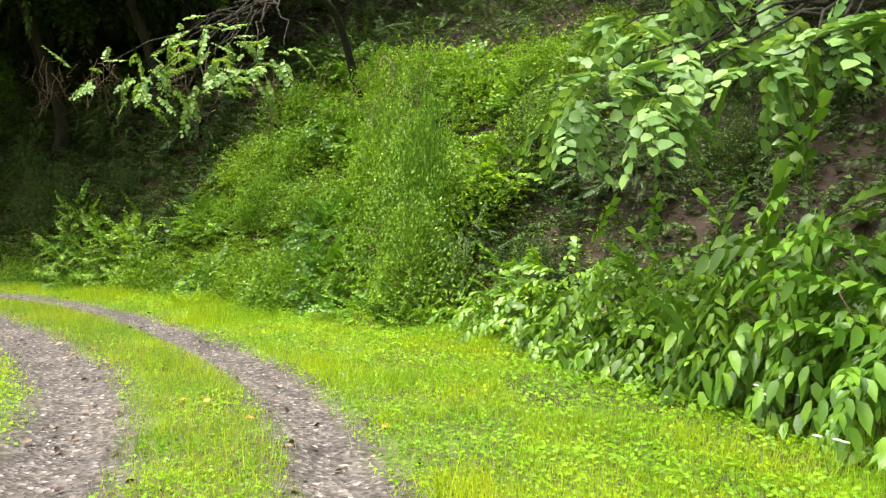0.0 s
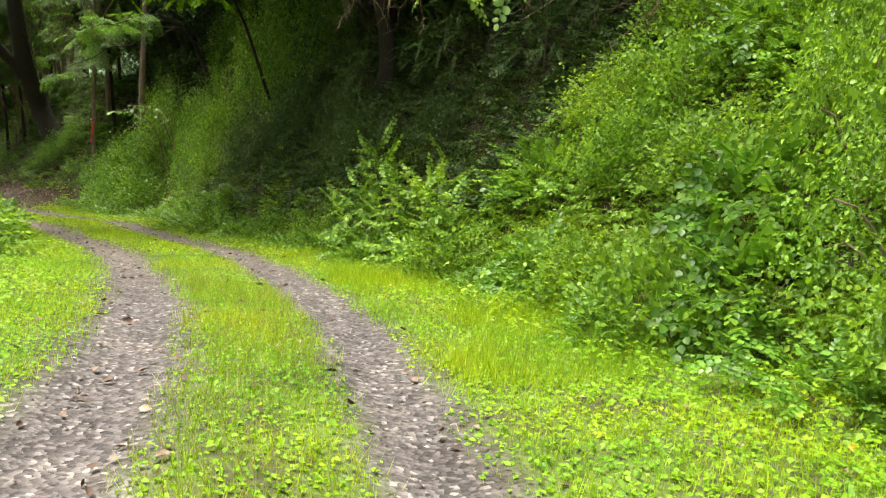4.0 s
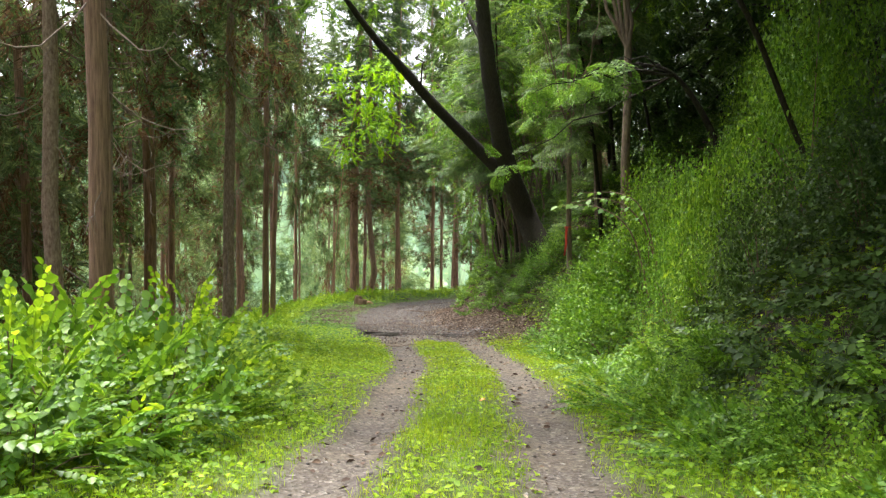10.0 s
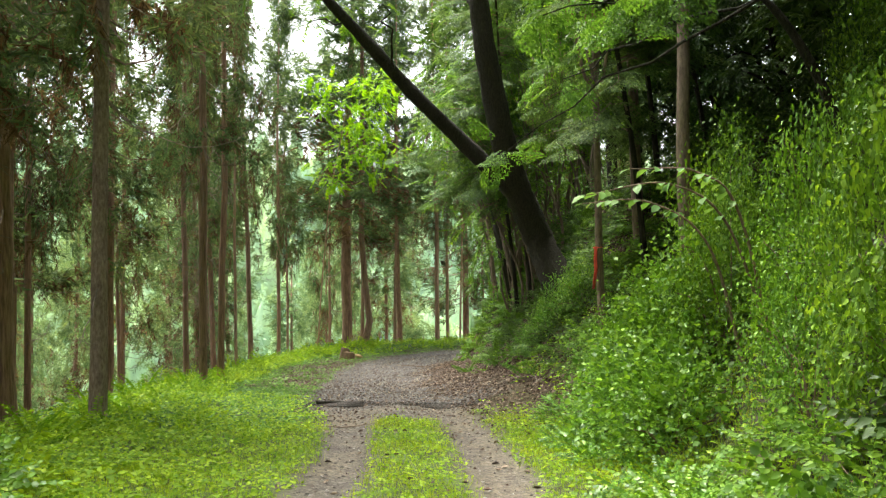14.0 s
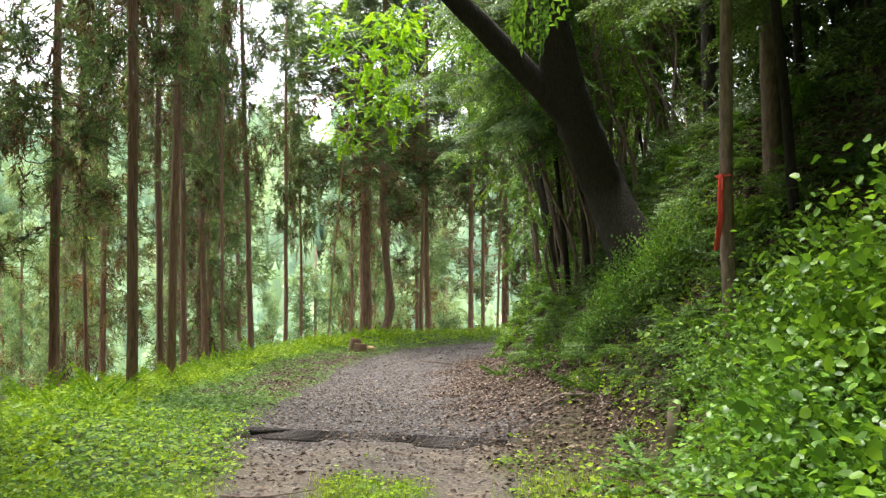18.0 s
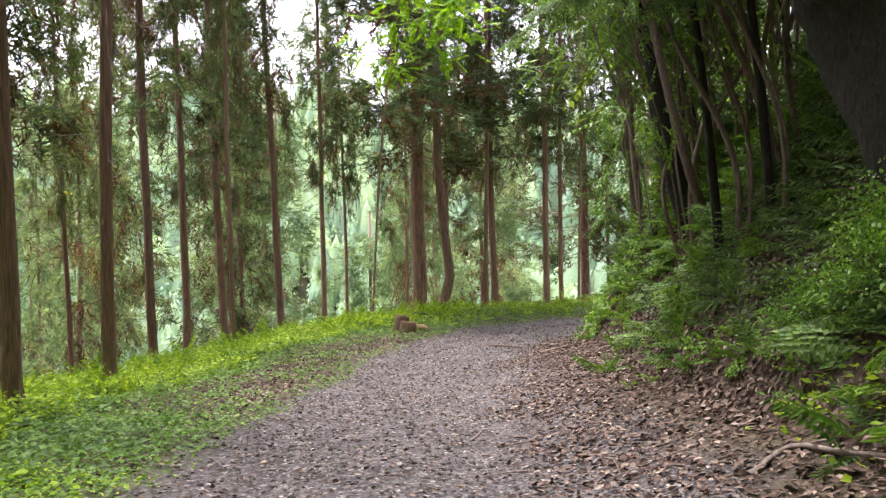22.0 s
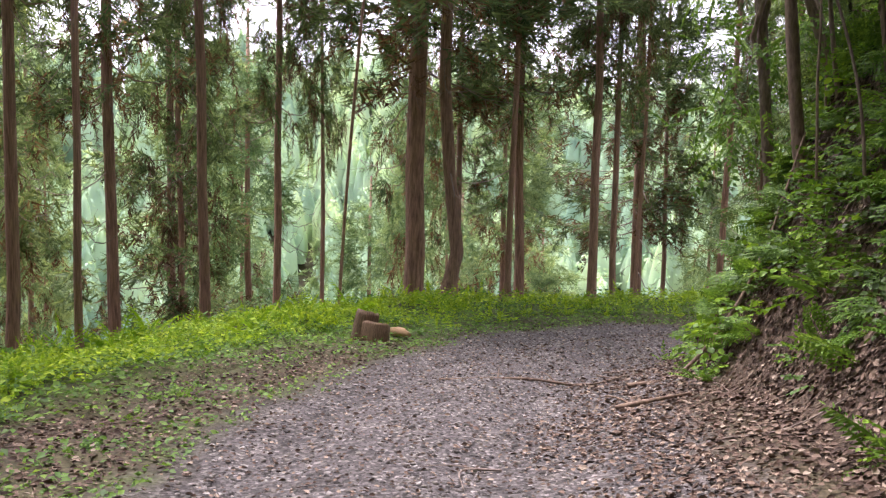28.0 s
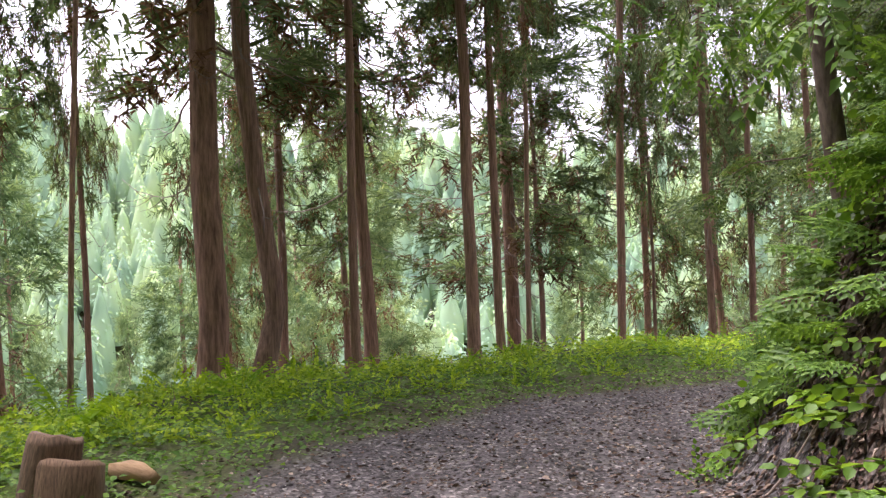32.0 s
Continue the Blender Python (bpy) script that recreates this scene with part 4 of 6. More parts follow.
# lance-leaved herbs at the foot of the shaded bank
herbs = [shrub("lance_leaved_herb", "clump of bright lance-leaved herbs at the bank's foot", 70, 0.5, 0.45, tpl_lance, LEAF["mid"], "weeds on the bank", 0.6, 7, 0.1, 0.3)]
strew_things(herbs, band(-15.5, -22, 0.15, 0.8, 0.9, 0.6, 0.9, 1.0))


# leafy stems that hang on the steep cut of the bank
def slope_plants(name, label, count, x0, x1, more, up0, up1, template, mat, size, seed, bare_part):
    s = rng.uniform(arc_at(x0), arc_at(x1) + more, count)
    over = rng.uniform(up0, up1, count)
    d = np.interp(s, ARC, LINE[:, 3]) + over
    x, y, z = spot(s, d)
    ok = wave(x, y + 0.8 * z, 1.5, seed) + 0.5 * wave(x, z, 3.7, seed + 1) > bare_part - 0.5 * np.clip(over - 0.3, 0, 0.6)
    s, x, y, z = s[ok], x[ok], y[ok], z[ok]
    n = len(s)
    out = -np.stack([np.interp(s, ARC, RIGHT[:, 0]), np.interp(s, ARC, RIGHT[:, 1]), 0 * s], -1)
    ahead = out + 0.75 * rng.normal(size=(n, 3)) * [1, 1, 0.45] + [0, 0, 0.25]
    up = np.array([0, 0, 1.0]) + 0.45 * out + 0.3 * rng.normal(size=(n, 3))
    v, f = strew(*template, frames(ahead, up), np.stack([x, y, z - 0.02], -1), size * rng.uniform(0.55, 1.25, n))
    return tagged(new(name, mesh_of(name, v, f, mat)), label, "plants", kind="stuff")


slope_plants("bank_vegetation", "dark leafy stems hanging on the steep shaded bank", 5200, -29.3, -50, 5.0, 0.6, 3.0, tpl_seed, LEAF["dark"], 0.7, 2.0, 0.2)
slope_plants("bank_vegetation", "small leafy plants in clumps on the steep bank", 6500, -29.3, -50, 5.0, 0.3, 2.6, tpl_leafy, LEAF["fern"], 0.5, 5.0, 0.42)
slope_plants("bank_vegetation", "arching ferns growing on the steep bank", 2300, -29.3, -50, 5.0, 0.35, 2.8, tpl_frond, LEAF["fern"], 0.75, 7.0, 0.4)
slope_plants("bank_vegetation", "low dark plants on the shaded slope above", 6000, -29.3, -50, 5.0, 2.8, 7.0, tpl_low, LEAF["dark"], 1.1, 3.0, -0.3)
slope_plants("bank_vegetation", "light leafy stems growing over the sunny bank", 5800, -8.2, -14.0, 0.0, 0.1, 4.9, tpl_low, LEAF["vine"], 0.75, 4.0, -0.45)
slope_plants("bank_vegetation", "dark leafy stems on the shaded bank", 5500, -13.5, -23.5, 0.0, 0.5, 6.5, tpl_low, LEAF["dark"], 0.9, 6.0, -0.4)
slope_plants("bank_vegetation", "leafy stems behind the shrubs, shade of the hollow put into their colour", 5600, 3.5, -8.0, 0.0, 0.2, 6.0, tpl_low, LEAF["dark"], 1.0, 1.0, -0.4)
slope_plants("bank_vegetation", "leafy stems on the bank by the bend", 1100, -43.5, -50, 6.0, 0.1, 2.2, tpl_seed, LEAF["mid"], 0.9, 9.0, -0.1)
slope_plants("bank_vegetation", "thin drooping dark weeds on the bank under the leaning tree", 3600, -30.5, -39.0, 0.0, 0.5, 3.6, tpl_thin, LEAF["fir"], 0.85, 8.0, -0.05)
slope_plants("bank_vegetation", "small green ivy on the bank under the leaning tree", 4200, -30.5, -40.0, 0.0, 0.9, 4.4, tpl_bush, LEAF["mid"], 0.8, 2.5, -0.1)
strew_things(low, [(-32.9, 7.45, 0.42, 0.8), (-31.6, 7.5, 0.4, 0.8)])
strew_things(drain_bushes, [(-34.6, 7.3, 0.5, 1.5), (-34.1, 7.6, 0.55, 1.5), (-33.6, 8.0, 0.6, 1.5), (-35.2, 6.9, 0.42, 1.1)])
# last row: darkened shrubs added to deepen the hollow by the start
strew_things(shade_set, [(-2.4, 10.7, 0.8, 0.9), (-3.2, 11.2, 0.85, 0.9), (-4.2, 11.1, 0.85, 0.9), (-2.1, 11.7, 0.85, 1.0), (-5.0, 11.2, 0.8, 0.9), (-3.1, 12.2, 0.9, 1.0), (-1.6, 12.4, 0.9, 1.0), (-4.4, 12.2, 0.9, 1.0)])


# ---- trees ----
rng = np.random.default_rng(33)
def needle_spray(count, length, short, long):
    t = np.linspace(0.02, 1, count)
    a = rng.uniform(0, 2 * np.pi, count)
    ahead = np.stack([np.full(count, 0.7), 0.75 * np.cos(a), 0.6 * np.sin(a) - 0.12], -1)
    up = rng.normal(size=(count, 3)) + [0, 0, 0.8]
    L = rng.uniform(short, long, count) * (1.1 - 0.5 * t)
    side = np.where(rng.random(count) < 0.5, -1.0, 1.0) * rng.random(count) * 0.3 * length * (1.05 - t)
    at = np.stack([t * length, side, -0.22 * length * t * t - 0.35 * np.abs(side)], -1)
    return strew(BLADE, BLADE_F, frames(ahead, up), at, np.stack([L, 0.18 * L, L], -1))


TPL_CEDAR = [needle_spray(50, 0.5, 0.08, 0.19) for _ in range(3)]
TPL_FAR = [needle_spray(32, 0.62, 0.12, 0.27) for _ in range(3)]


def plumes(places, ahead, size, kinds):
    """Needle sprays at many places, of three patterns."""
    out = []
    up = np.array([0, 0, 1.0]) + 0.4 * rng.normal(size=(len(places), 3))
    for k in range(3):
        q = slice(k, None, 3)
        out.append(strew(*kinds[k], frames(ahead[q], up[q]), places[q], size[q]))
    return joined(out)


def cedar_kind(low_at, tall, thick, branches, per, pale=False, bend=0.0, dead=11, hazy=False):
    """A cedar at the origin: a straight trunk, dead lower branches, drooping branches with plumes of needles."""
    ob = thing("cedar_tree", "tall straight cedar with peeling pale bark" if pale else "tall straight cedar with reddish-brown bark and bare lower trunk", "tree", "cedars of the plantation")
    z = np.array([-0.6, 0.0, 0.35, 1.2, 3, 5, 7.5, 10, 13, 16, tall])
    r = thick * np.array([0.75, 0.66, 0.55, 0.5, 0.47, 0.44, 0.4, 0.35, 0.27, 0.18, 0.02])
    w = np.cumsum(rng.normal(size=(len(z), 2)) * 0.05, axis=0)
    w -= w[1]
    w[:, 0] += bend * np.exp(-((z - 1.5) / 1.6) ** 2)
    P = np.column_stack([w, z])
    part("trunk", mesh_of("trunk", *tube(P, r, 12, 0.035), BARK_PALE if pale else BARK, True), ob)
    at = lambda h: np.array([np.interp(h, z, P[:, 0]), np.interp(h, z, P[:, 1]), h])
    for _ in range(dead):
        h, a = rng.uniform(2.2, low_at + 2.5), rng.uniform(0, 2 * np.pi)
        L = rng.uniform(0.5, 2.6)
        tip = at(h) + [L * np.cos(a), L * np.sin(a), rng.uniform(-0.6, 0.15)]
        line = bent(at(h), tip, [0.1 * rng.normal(), 0.1 * rng.normal(), -0.2 * L], 8, 0.02)
        br = [tube(line, np.linspace(0.006 + 0.004 * L, 0.003, 8), 4)]
        for q in line[rng.integers(3, 7, 5)]:
            tw = rng.normal(size=3) * [0.22, 0.22, 0.08] - [0, 0, 0.14]
            br.append(tube(bent(q, q + tw, [0, 0, -0.05], 4), [0.006, 0.005, 0.004, 0.002], 3))
        part("dead_branch", mesh_of("dead_branch", *joined(br), DEAD_WOOD), ob, "bare grey dead branch")
    limbs, places, ahead, dry = [], [], [], []
    for n in range(branches):
        f = (n + rng.random()) / branches
        h, a = low_at + (tall - low_at - 0.3) * f ** 1.1, rng.uniform(0, 2 * np.pi)
        L = (0.5 + (2.5 if dead < 6 else 2.0) * (1 - f) ** 0.7) * rng.uniform(0.5, 1.1)
        out = np.array([np.cos(a), np.sin(a), 0])
        tip = at(h) + out * L + [0, 0, 0.25 * L - 0.1]
        line = bent(at(h), tip, [0, 0, -0.22 * L], 5)
        if n % 2 == 0:
            limbs.append(tube(line, np.linspace(0.022, 0.006, 5), 3))
        heart = rng.uniform(0.35, 1.0, 2)
        for _ in range(per):
            u = heart[rng.integers(2)] + 0.1 * rng.normal()
            q = np.array([np.interp(u, np.linspace(0, 1, 5), line[:, c]) for c in range(3)]) + rng.normal(size=3) * [0.17, 0.17, 0.14]
            (dry if f < 0.42 and rng.random() < 0.33 else places).append(q)
            if len(ahead) < len(places):
                ahead.append(out * 0.7 + rng.normal(size=3) * 0.5 + [0, 0, -0.12])
    places, ahead = np.array(places), np.array(ahead)
    v, f = plumes(places, ahead, rng.uniform(1.1, 1.9, len(places)), TPL_FAR if dead < 6 else TPL_CEDAR)
    part("crown", mesh_of("crown", v, f, LEAF["cedar_hazed" if hazy else "cedar"]), ob, "drooping dark green plumes of needles")
    tagged(part("bough", mesh_of("bough", *joined(limbs), TWIG), ob, "thin grey-brown branches"), kind="stuff")
    if dry:
        dry = np.array(dry)
        v, f = plumes(dry, rng.normal(size=(len(dry), 3)) * 0.5 + [0, 0, -1.0], rng.uniform(1.0, 1.7, len(dry)), TPL_FAR if dead < 6 else TPL_CEDAR)
        part("dead_foliage", mesh_of("dead_foliage", v, f, LEAF["russet"]), ob, "hanging brown dead needles")
    return ob


KINDS = [cedar_kind(6.2, 21, 0.36, 76, 12, dead=18), cedar_kind(5.6, 20, 0.3, 74, 12, dead=18), cedar_kind(6.8, 22, 0.4, 76, 12, dead=18), cedar_kind(4.8, 18, 0.24, 68, 12, dead=16)]
PALE_KIND = cedar_kind(5.5, 20, 0.26, 70, 10, True)
BENT_KIND = cedar_kind(6.5, 21, 0.32, 70, 10, False, -0.35)
MID_KINDS = [cedar_kind(4.0, 19, 0.3, 66, 9, dead=5), cedar_kind(3.2, 17, 0.26, 62, 9, dead=5), cedar_kind(4.8, 20, 0.3, 66, 9, dead=5)]
# distant cedars wear the haze-toned needle copy
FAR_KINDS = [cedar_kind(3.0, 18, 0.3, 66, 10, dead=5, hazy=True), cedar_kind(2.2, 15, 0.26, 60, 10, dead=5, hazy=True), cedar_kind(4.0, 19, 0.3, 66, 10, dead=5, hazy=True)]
PLACED = set()


def plant(kind, x, y, thick=None, base=0.3):
    z = float(surf(x, y)[0])
    k = 1.0 if thick is None else thick / base
    m = pose(x, y, z, rng.uniform(-1.2, 1.2), rng.uniform(-1.2, 1.2), rng.uniform(0, 360)) @ Matrix.Diagonal((k, k, rng.uniform(0.93, 1.08), 1))
    if kind.name in PLACED:
        return copy_thing(kind, m)
    PLACED.add(kind.name)
    kind.matrix_basis = m
    return kind


FRONT_ROW = [
    (-21.7, 2.3, 0.27), (-24.9, -0.3, 0.27), (-27.0, -0.6, 0.19), (-30.2, -1.2, 0.28), (-29.0, 1.0, 0.22), (-35.9, -0.5, 0.18), (-38.0, -1.0, 0.17),
    (-41.1, -5.9, 0.22), (-44.7, -5.1, 0.26), (-46.2, -5.2, 0.3), (-45.9, -3.8, 0.25), (-49.8, -6.3, 0.19), (-51.2, -5.3, 0.28), (-53.3, -4.9, 0.28),
]
BEND_ROW = [
    (-58.5, -6.2, 0.32), (-54.8, -2.2, 0.4), (-54.3, -1.4, 0.3), (-61.1, -3.0, 0.34), (-55.2, 0.0, 0.34), (-58.0, -0.3, 0.22), (-56.8, 1.7, 0.28), (-57.4, 2.1, 0.26),
    (-58.2, 2.6, 0.24), (-64.9, 2.1, 0.34), (-67.0, 2.9, 0.24), (-45.8, -8.2, 0.22), (-33.0, -3.2, 0.24), (-39.5, -8.0, 0.24),
    (-62.0, 4.6, 0.26), (-60.5, 6.4, 0.26), (-58.6, 7.9, 0.3), (-57.6, 9.0, 0.24), (-60.3, 11.0, 0.28), (-63.5, 8.0, 0.28), (-66.0, 6.0, 0.24),
]
FRONT = FRONT_ROW + BEND_ROW
for n, (x, y, thick) in enumerate(FRONT):
    if n in (1, 2, 4):
        plant(PALE_KIND, x, y, thick, 0.26)
    elif n == 16:
        plant(BENT_KIND, x, y, thick, 0.32)
    else:
        k = n % 4
        plant(KINDS[k], x, y, thick, (0.36, 0.3, 0.4, 0.24)[k])
taken = [(x, y) for x, y, _ in FRONT]
for _ in range(2600):
    x, y = rng.uniform(-105, -14), rng.uniform(-46, 34)
    d, s = near(x, y)
    if d[0] > -7.5 or d[0] < -42 or len(taken) > 112:
        continue
    if min((x - a) ** 2 + (y - b) ** 2 for a, b in taken) < 3.1 ** 2:
        continue
    taken.append((x, y))
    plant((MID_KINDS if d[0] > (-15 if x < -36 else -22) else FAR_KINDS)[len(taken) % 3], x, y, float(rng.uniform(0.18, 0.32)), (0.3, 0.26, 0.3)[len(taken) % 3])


for _ in range(900):
    x, y = rng.uniform(-37, -13), rng.uniform(-22, -3)
    d, s = near(x, y)
    if d[0] > -7.5 or d[0] < -24 or len(taken) > 128 or min((x - a) ** 2 + (y - b) ** 2 for a, b in taken) < 2.3 ** 2:
        continue
    taken.append((x, y))
    plant(MID_KINDS[len(taken) % 3], x, y, float(rng.uniform(0.18, 0.28)), (0.3, 0.26, 0.3)[len(taken) % 3])


for n, (x, y) in enumerate([(-50, -10.5), (-57.5, -10.5), (-63.5, -5.5), (-68, 6), (-31, -6.2), (-34.6, -7.4), (-37.4, -9.8), (-24.2, -6.4), (-29.4, -9.2), (-33.2, -11.5), (-25.6, -8.2), (-36.6, -5.4), (-19.4, -6.4), (-22.6, -9.6), (-35.6, -12.6), (-30.6, -13.6)]):
    plant(MID_KINDS[n % 3], x, y, 0.26, (0.3, 0.26, 0.3)[n % 3])


def broad_tree(name, label, line, radii, limbs, template, mat, bark, clumps, per, spread, tone="", leafy=1.0):
    """A broad-leaved tree: trunk along a line, limbs from it, leaf clumps at given centres."""
    ob = thing(name, label, "tree", tone)
    base = np.array(line[0], float)
    ob.location = base
    part("trunk", mesh_of("trunk", *tube(smooth_line(line, 8) - base, np.interp(np.linspace(0, 1, 8 * (len(line) - 1) + 1), np.linspace(0, 1, len(radii)), radii), 14, 0.04), bark, True), ob)
    for a, b, sag, r in limbs:
        part("limb", mesh_of("limb", *tube(bent(np.array(a) - base, np.array(b) - base, sag, 8, 0.06), np.linspace(r, r * 0.25, 8), 7), bark, True), ob)
    c = np.asarray(clumps, float)
    k = np.repeat(np.arange(len(c)), per)
    n = len(k)
    off = rng.normal(size=(n, 3))
    off = unit(off) * (rng.random(n) ** 0.5)[:, None]
    at = c[k, :3] + off * c[k, 3:4] * [1, 1, spread] - base
    ahead = off * [1, 1, 0.3] + [0, 0, -0.25] + 0.4 * rng.normal(size=(n, 3))
    up = np.array([0, 0, 1.0]) + 0.3 * off + 0.25 * rng.normal(size=(n, 3))
    v, f = strew(*template, frames(ahead, up), at, leafy * (0.75 + 0.6 * rng.random(n)))
    part("crown", mesh_of("crown", v, f, mat), ob)
    return ob


def bank_tree(tall, low, clumps, per, reach, thick, leafy=1.0, clear=None, leaves=None, tone="dark"):
    """A dark tree that leans out (to -y) from a bank which rises to +y; built at the origin."""
    lean = -2.4
    cs, limbs = [], []
    for n in range(clumps):
        a, h = rng.uniform(0, 2 * np.pi), rng.uniform(low, tall + 1.5)
        f = min(h / tall, 1)
        ax = np.array([0, lean * f, h])
        rr = reach * rng.uniform(0.3, 1.0)
        c = ax + [1.15 * rr * np.cos(a), rr * np.sin(a), -0.15 * rr]
        c[2] = max(c[2], 0.8 * c[1] + (low * 0.6 if clear is None else clear), -0.6)
        cs.append((*c, rng.uniform(0.7, 1.2)))
        if n % 4 == 0:
            limbs.append((ax - [0, 0, 0.5], c, (0, 0, 0.3), 0.04))
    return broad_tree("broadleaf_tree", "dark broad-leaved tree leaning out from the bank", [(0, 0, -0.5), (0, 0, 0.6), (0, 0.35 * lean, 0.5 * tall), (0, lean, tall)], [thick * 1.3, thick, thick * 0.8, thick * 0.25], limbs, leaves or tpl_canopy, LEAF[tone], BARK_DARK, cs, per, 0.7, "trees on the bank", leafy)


rng = np.random.default_rng(40)
LOW_TREES = [bank_tree(6.0, 1.6, 66, 19, 3.4, 0.16), bank_tree(6.8, 1.8, 66, 19, 3.5, 0.2)]
HIGH_TREES = [bank_tree(8.5, 3.4, 52, 13, 3.6, 0.045, 1.0, 3.6, tpl_fine_dark, "mid"), bank_tree(9.0, 3.2, 52, 13, 3.6, 0.04, 1.0, 3.6, tpl_fine_dark, "mid")]
BACK_TREES = [bank_tree(8.0, 0.8, 66, 11, 3.6, 0.2, 1.2)]
ROOF_TREES = [bank_tree(5.6, 3.3, 64, 13, 3.6, 0.13, 1.22, 2.4), bank_tree(5.9, 3.5, 64, 13, 3.6, 0.15, 1.22, 2.4)]
CANOPY_TREES = [bank_tree(7.5, 4.0, 80, 20, 4.4, 0.08, 1.25, 4.0), bank_tree(8.2, 4.2, 80, 20, 4.4, 0.09, 1.25, 4.0)]
TALL_TREES = [bank_tree(13.0, 6.5, 70, 13, 4.4, 0.11, 1.35, 6.5), bank_tree(11.5, 5.6, 70, 13, 4.2, 0.09, 1.35, 5.6)]


def on_bank(trees, x0, x1, step, over, more=0.0):
    s, n = arc_at(x0), 0
    while s < arc_at(x1) + more:
        d = float(np.interp(s, ARC, LINE[:, 3])) + over + rng.uniform(-0.6, 0.6)
        x, y, z = (float(q) for q in spot(s, d))
        rx, ry = (float(np.interp(s, ARC, RIGHT[:, k])) for k in (0, 1))
        m = pose(x, y, z, 0, 0, math.degrees(math.atan2(ry, rx)) - 90 + rng.uniform(-42, 42)) @ Matrix.Diagonal((rng.uniform(0.92, 1.08), 1, rng.uniform(0.94, 1.06), 1))
        t = trees[n % len(trees)]
        if t.name in PLACED:
            copy_thing(t, m)
        else:
            PLACED.add(t.name)
            t.matrix_basis = m
        s += step * rng.uniform(0.85, 1.15)
        n += 1


on_bank(LOW_TREES, 3.0, -8.2, 3.0, 5.4)
on_bank(LOW_TREES, -20.0, -22.5, 2.9, 5.0)
on_bank(LOW_TREES, -28.8, -33.5, 3.2, 8.6)
on_bank(LOW_TREES, -38.4, -45.5, 2.6, 8.2)
on_bank(ROOF_TREES, -16.8, -21.8, 2.1, 3.2)
on_bank(CANOPY_TREES, 2.0, -7.6, 2.8, 5.0)
on_bank(CANOPY_TREES, -9.0, -12.0, 3.0, 9.6)
on_bank(CANOPY_TREES, -16.6, -24.5, 2.6, 6.4)
on_bank(CANOPY_TREES, -25.0, -31.0, 2.8, 6.2)
on_bank(BACK_TREES, -28, -33.6, 2.8, 6.6)
on_bank(BACK_TREES, -28, -39, 2.8, 12.0)
on_bank(BACK_TREES, -26, -40, 3.2, 15.5)
on_bank(HIGH_TREES, -33, -50, 8.0, 3.8, 9.0)
on_bank(BACK_TREES, 3, -2, 2.8, 9.5)
on_bank(BACK_TREES, -3, -12, 2.8, 13.0)
on_bank(BACK_TREES, -13, -22, 3.4, 8.6)
on_bank(BACK_TREES, -23, -30, 3.0, 11.5)
on_bank(BACK_TREES, -33, -50, 9.0, 11.0)
on_bank(BACK_TREES, -28.5, -32.6, 3.0, 9.0)
on_bank(TALL_TREES, -17.5, -22, 3.4, 4.6)
on_bank(TALL_TREES, -22.5, -31, 3.6, 9.6)
on_bank(TALL_TREES, -27.5, -33, 3.8, 7.4)
on_bank(TALL_TREES, -45, -50, 9.0, 5.6, 8.0)

rng = np.random.default_rng(52)
# the great leaning tree over the track
lean_line = [(-34.95, 7.95, -3.4), (-34.98, 7.8, -2.3), (-35.05, 7.55, -1.5), (-35.4, 7.15, -0.6), (-35.2, 6.9, 0.0), (-34.8, 6.62, 0.75), (-34.3, 6.35, 1.9), (-33.9, 6.05, 3.8), (-33.7, 5.8, 6.2), (-33.6, 5.5, 9.0)]
lean_cl = [(rng.uniform(-36, -29), rng.uniform(1.5, 6.5), rng.uniform(4.4, 9.0), rng.uniform(0.7, 1.1)) for _ in range(34)]
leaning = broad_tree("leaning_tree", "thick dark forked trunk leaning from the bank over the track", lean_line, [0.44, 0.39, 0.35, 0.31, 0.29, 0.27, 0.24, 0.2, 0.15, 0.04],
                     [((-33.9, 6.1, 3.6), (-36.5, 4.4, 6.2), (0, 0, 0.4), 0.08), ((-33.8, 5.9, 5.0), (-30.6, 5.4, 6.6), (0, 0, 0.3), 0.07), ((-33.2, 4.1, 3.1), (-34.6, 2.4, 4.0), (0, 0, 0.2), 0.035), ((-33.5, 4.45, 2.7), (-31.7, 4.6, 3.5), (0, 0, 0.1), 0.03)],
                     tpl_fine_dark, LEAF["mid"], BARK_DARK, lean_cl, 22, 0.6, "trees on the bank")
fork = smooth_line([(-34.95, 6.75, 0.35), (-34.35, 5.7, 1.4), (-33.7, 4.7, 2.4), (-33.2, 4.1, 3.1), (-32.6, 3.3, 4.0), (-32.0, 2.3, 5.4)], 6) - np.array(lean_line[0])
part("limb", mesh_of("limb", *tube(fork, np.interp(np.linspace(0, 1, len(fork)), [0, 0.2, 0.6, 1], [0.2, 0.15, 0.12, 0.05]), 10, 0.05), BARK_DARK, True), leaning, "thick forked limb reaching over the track")

